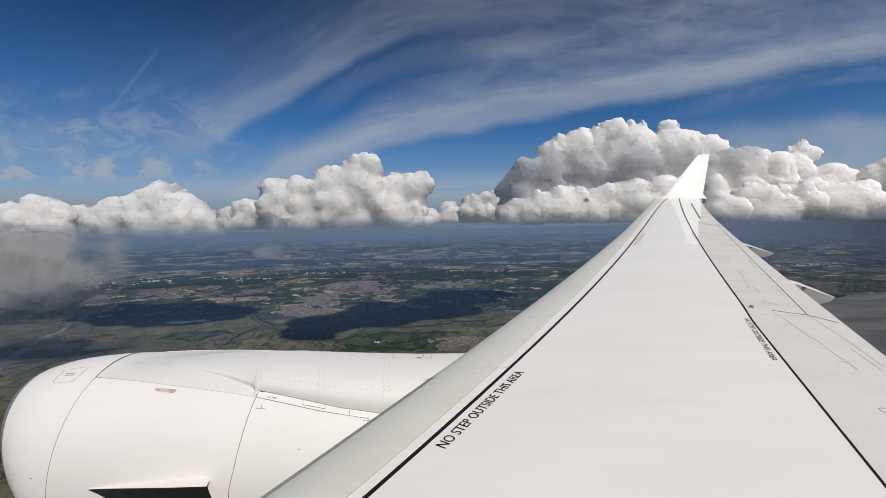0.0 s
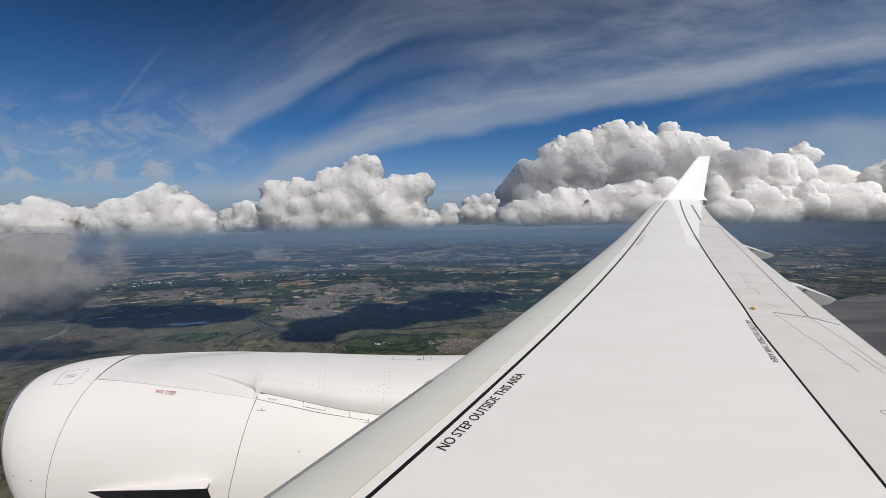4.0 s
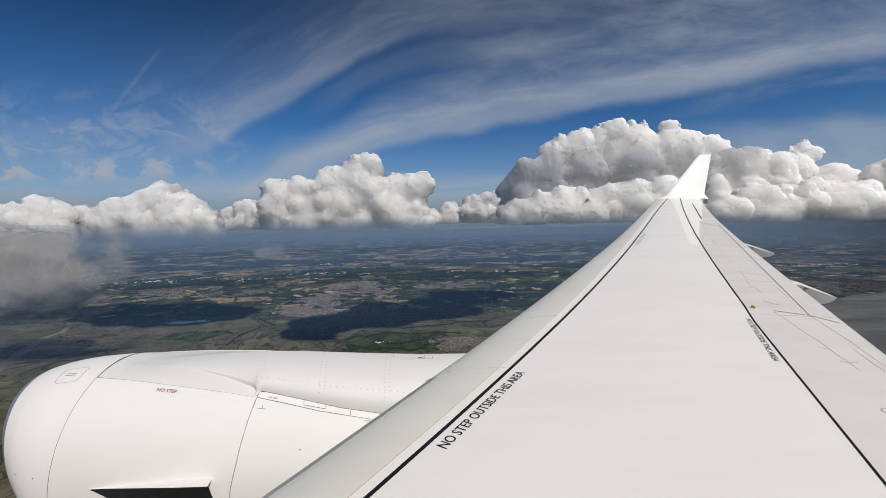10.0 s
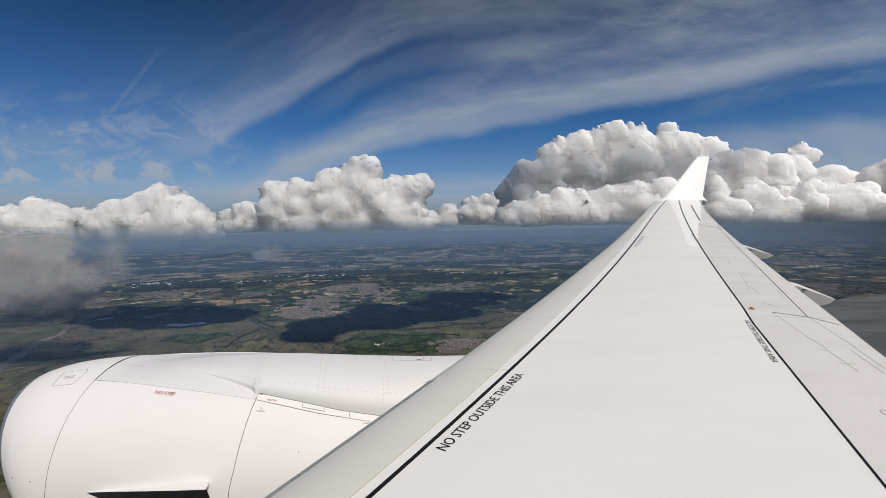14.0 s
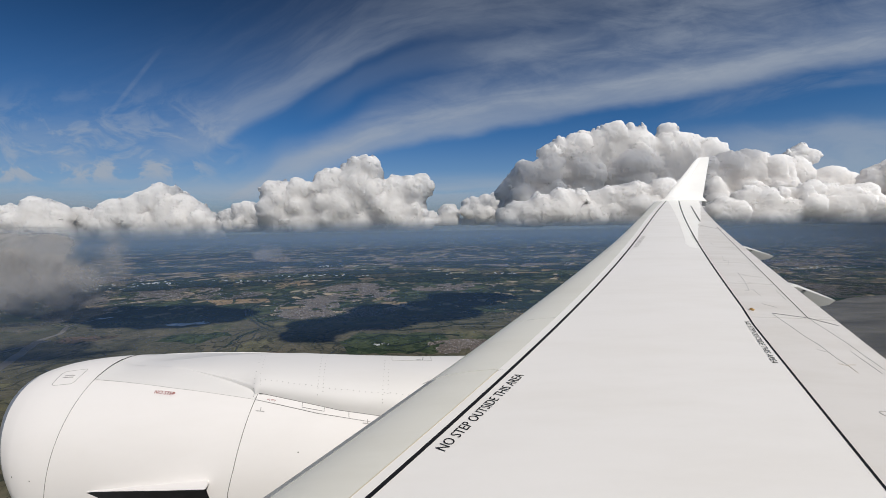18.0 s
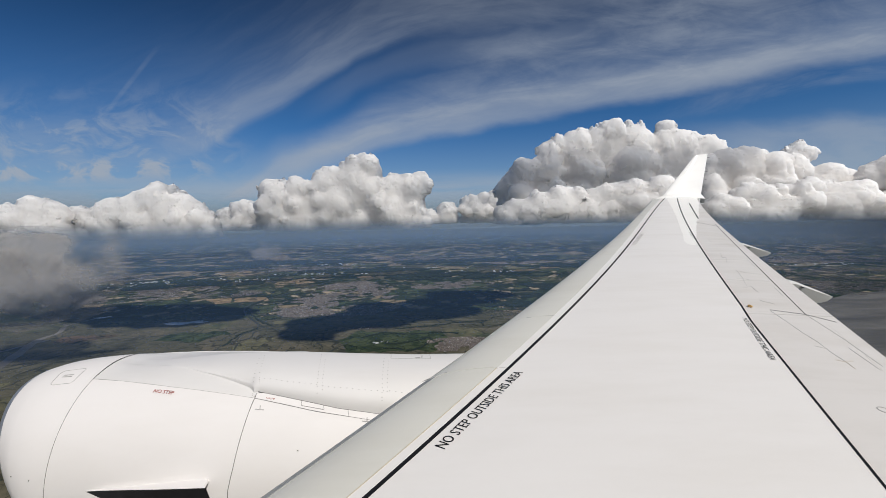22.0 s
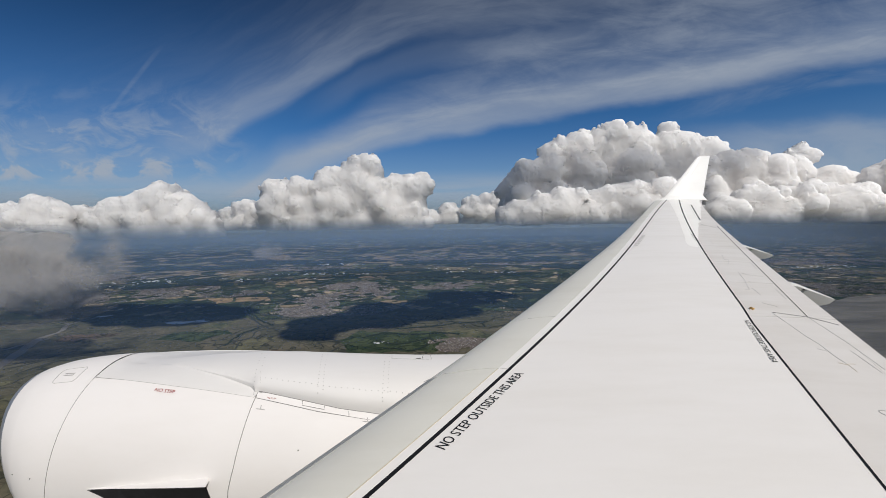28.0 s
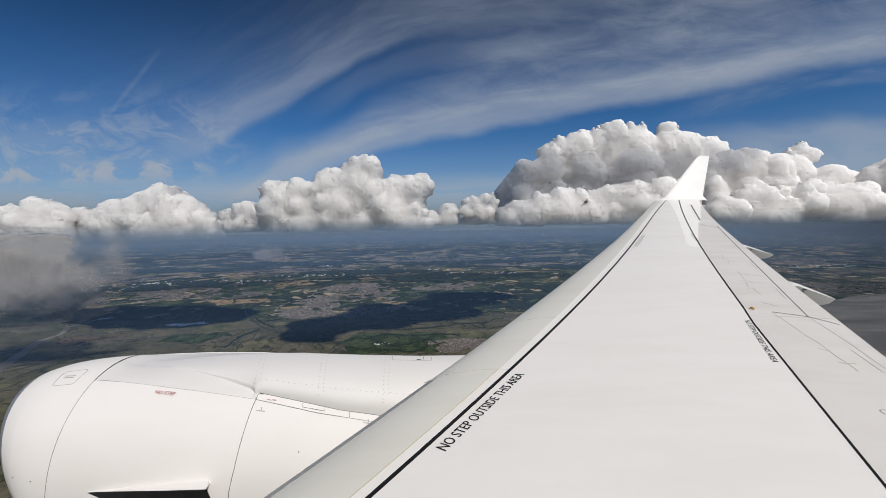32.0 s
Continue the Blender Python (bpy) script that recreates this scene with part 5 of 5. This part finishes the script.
def cumulus(heaps, y, base, seed, label, step=8.0, rough=0.42):
    """A heap cloud: merged lobes with billows on billows, over a flat base."""
    lobes = heap_lobes(heaps, y, np.random.default_rng(seed))
    lo = np.array([(lobes[:, 0] - lobes[:, 3]).min() - 50, (lobes[:, 1] - lobes[:, 3]).min() - 50, -30.0])
    hi = np.array([(lobes[:, 0] + lobes[:, 3]).max() + 50, y + 0.25 * lobes[:, 3].max(), (lobes[:, 2] + lobes[:, 3]).max() + 50])
    d, (gx, gy, gz), big = vapour(lobes, lo, hi, step, seed, rough, 0.08, 0.66)
    floor_ = 8 * np.abs(TABLE[np.arange(len(gx)) // 6 % 32][:, np.arange(len(gy)) // 6 % 32, 0])
    d = np.maximum(d, floor_[:, :, None] - gz[None, None, :])
    verts, quads = surface(sealed(d), lo, step)
    verts[:, 2] += base
    me = bpy.data.meshes.new("cumulus_cloud")
    me.from_pydata(verts.tolist(), [], quads.tolist())
    me.materials.append(CLOUD)
    me.shade_smooth()
    cloud = tagged(new("cumulus_cloud", me), label, "cloud", "cumulus clouds on the horizon")
    return cloud


cumulus([(640, 180, 420, 0), (880, 200, 575, 60), (1040, 150, 560, 60), (1240, 200, 660, 60), (1500, 200, 640, 80), (1740, 190, 565, 80), (500, 125, 310, 0)], 3000, EYE - 31, 1, "huge bright cumulus tower with a grey base")
cumulus([(330, 70, 80, 60), (420, 85, 125, 40), (520, 100, 150, 0), (680, 110, 190, 0), (850, 110, 180, 20), (1020, 120, 200, 0), (1220, 130, 230, 0)], 2350, EYE - 28, 2, "low pale cumulus in front of the tower", 6.0)
cumulus([(1790, 150, 430, 0), (1960, 160, 420, 0), (2150, 170, 380, 0), (2300, 90, 480, 40), (2450, 150, 330, 0), (2680, 130, 250, 0)], 2800, EYE - 42, 3, "long white cumulus with a turret")
cumulus([(2560, 140, 330, 0), (2750, 160, 360, 0), (2950, 160, 340, 0)], 2500, EYE - 51, 4, "grey cumulus at the end of the row")
cumulus([(-1020, 105, 310, 0), (-860, 120, 290, 0), (-660, 125, 360, 20), (-775, 110, 270, 50), (-590, 120, 300, 60), (-500, 125, 440, 30), (-400, 120, 300, 60), (-310, 125, 310, 20), (-170, 100, 330, 20)], 2700, EYE - 46, 5, "bright puffy cumulus with several heads", 7.0)
cumulus([(-1420, 75, 150, 0), (-1300, 85, 190, 0), (-1195, 60, 140, 0)], 2900, EYE - 40, 6, "small low cumulus between larger ones", 6.0)
cumulus([(-2060, 85, 170, 0), (-1900, 95, 210, 0), (-1730, 105, 250, 10), (-1600, 110, 310, 20), (-1470, 105, 220, 0), (-1360, 70, 140, 0)], 2500, EYE - 72, 7, "white cumulus with a shaded flat base", 6.0)
cumulus([(-2850, 130, 150, 0), (-2600, 130, 190, 0), (-2400, 110, 200, 0), (-2240, 95, 240, 0), (-2120, 80, 200, 0)], 2400, EYE - 83, 8, "low bank of white cumulus", 6.0)
cumulus([(1560, 100, 140, 0), (1700, 110, 180, 0), (1850, 115, 190, 0), (2010, 120, 205, 0), (2190, 120, 180, 0), (2370, 120, 190, 0), (2540, 110, 150, 0)], 2420, EYE - 40, 10, "low white cumulus bank under the turret", 6.0)
cumulus([(-120, 80, 110, 0), (60, 90, 170, 30), (240, 100, 230, 40), (420, 110, 260, 40)], 3700, EYE - 24, 9, "pale distant cumulus behind the others", 9.0)


def mist_material(alpha, centre, half):
    """Mist that thins out softly from its middle."""
    m, n = material("mist")
    pos = n.add("ShaderNodeNewGeometry").outputs["Position"]
    drift = n.add("ShaderNodeVectorMath", n.noise(pos, 2.2 / half[0], 5.0, 0.55).outputs["Color"], (0.5, 0.5, 0.5), op="SUBTRACT").outputs[0]
    off = n.add("ShaderNodeVectorMath", n.add("ShaderNodeVectorMath", pos, tuple(centre), op="SUBTRACT").outputs[0], tuple(half), op="DIVIDE").outputs[0]
    off = n.add("ShaderNodeVectorMath", off, n.add("ShaderNodeVectorMath", drift, op="SCALE", Scale=1.35).outputs[0], op="ADD").outputs[0]
    far = n.add("ShaderNodeVectorMath", off, op="LENGTH").outputs["Value"]
    thick = n.math("MULTIPLY", n.span(far, 0.92, 0.62), alpha)
    even = n.add("ShaderNodeCombineXYZ", -0.1, -0.75, 0.65).outputs[0]
    d = n.add("ShaderNodeBsdfDiffuse", Color=(0.37, 0.355, 0.34, 1))
    t = n.add("ShaderNodeBsdfTranslucent", Color=(0.37, 0.355, 0.34, 1))
    n.link(even, d.inputs["Normal"])
    n.link(even, t.inputs["Normal"])
    body = n.add("ShaderNodeMixShader", 0.2, d.outputs[0], t.outputs[0])
    s = n.add("ShaderNodeMixShader", thick, n.add("ShaderNodeBsdfTransparent").outputs[0], body.outputs[0])
    finish(n, s.outputs[0])
    return m


def wisp(lobes, seed, label, step, alphas=(0.55, 0.68, 0.75)):
    """Loose grey cloud: thin layers of mist one inside another, thinning outward."""
    lobes = np.array(lobes, float)
    pad = lobes[:, 3].max() * 0.8
    lo, hi = (lobes[:, :3] - lobes[:, 3:]).min(0) - pad, (lobes[:, :3] + lobes[:, 3:]).max(0) + pad
    hi[1] = lobes[:, 1].max()
    middle, half = (lo + hi) / 2, (hi - lo) / 2
    d, grid, big = vapour(lobes, lo, hi, step, seed, 0.30, 0.45)
    thing_ = tagged(new("grey_cloud"), label, "cloud", "loose grey clouds")
    for k, alpha in enumerate(alphas):
        verts, quads = surface(sealed(d + big * (0.25 * k - 0.70)), lo, step)
        keep = verts[quads].mean(1)[:, 1] < hi[1] - 1.6 * step
        me = bpy.data.meshes.new("mist_layer")
        me.from_pydata(verts.tolist(), [], quads[keep].tolist())
        me.materials.append(mist_material(alpha, (middle[0], hi[1], middle[2]), (half[0] * (1.12 - 0.08 * k), half[1] * 3.0, half[2] * (1.15 - 0.08 * k))))
        me.shade_smooth()
        layer = new("mist_layer", me)
        layer.parent = thing_
    return thing_


wisp([(-310, 280, EYE - 26, 16), (-285, 284, EYE - 23, 15), (-258, 280, EYE - 24, 16), (-236, 282, EYE - 26, 13), (-218, 281, EYE - 28, 10), (-310, 280, EYE - 36, 16), (-280, 279, EYE - 38, 14), (-254, 280, EYE - 39, 12)], 21, "soft ragged grey cloud below the row", 1.4)
wisp([(-300, 700, EYE - 46, 9), (-287, 702, EYE - 47, 10), (-273, 700, EYE - 48, 9)], 22, "faint small grey cloud wisp", 1.2, (0.40, 0.40))


# ---- unseen clouds added high overhead, between the sun and what they shade ----
def overhead(spots, rise, seed, label, step, height, mat):
    """An unseen flat heap cloud, added sunward of the spots (x, y, z, half width) that it shades."""
    up = TO_SUN.normalized() * rise
    lobes = np.array([(x + up.x + k * r * 0.5, y + up.y, z + up.z, r) for x, y, z, r in spots for k in (-1, 0, 1)], float)
    lo, hi = (lobes[:, :3] - lobes[:, 3:]).min(0), (lobes[:, :3] + lobes[:, 3:]).max(0)
    pad = lobes[:, 3].max() * 0.3
    lo[2], hi[2] = lobes[:, 2].min() - height, lobes[:, 2].max() + height
    d, (gx, gy, gz), big = vapour(lobes, lo - pad, hi + pad, step, seed, 1.1)
    verts, quads = surface(sealed(np.maximum(d, np.abs(gz - lobes[:, 2].mean())[None, None, :] - height)), lo - pad, step)
    me = bpy.data.meshes.new("cumulus_cloud")
    me.from_pydata(verts.tolist(), [], quads.tolist())
    me.materials.append(mat)
    me.shade_smooth()
    return tagged(new("cumulus_cloud", me), label, "cloud", "cumulus clouds overhead")


overhead([(-388, 455, 0, 24), (-345, 446, 0, 34), (-300, 438, 0, 40), (-262, 430, 0, 38), (-232, 438, 0, 24)], 620, 31, "unseen white cumulus added overhead to shade the marsh", 3.0, 12, CLOUD)
overhead([(-112, 350, 0, 15), (-104, 384, 0, 22), (-70, 396, 0, 28), (-40, 420, 0, 28), (-4, 432, 0, 24), (-60, 448, 0, 24), (-12, 460, 0, 26), (20, 486, 0, 24), (44, 520, 0, 24), (8, 520, 0, 20)], 620, 32, "unseen white cumulus added overhead to shade woods and town", 3.0, 12, CLOUD)
# Added out of view to dim the sun on the tower's body
overhead([(x, 2850, z, 115) for x, z in ((470, 330), (620, 370), (780, 360), (940, 400), (1100, 370), (1260, 410), (1420, 390), (1580, 400), (1720, 360))], 2200, 35, "unseen thin broad cumulus added high overhead to shade the tower", 22.0, 90, THIN_SHADE)
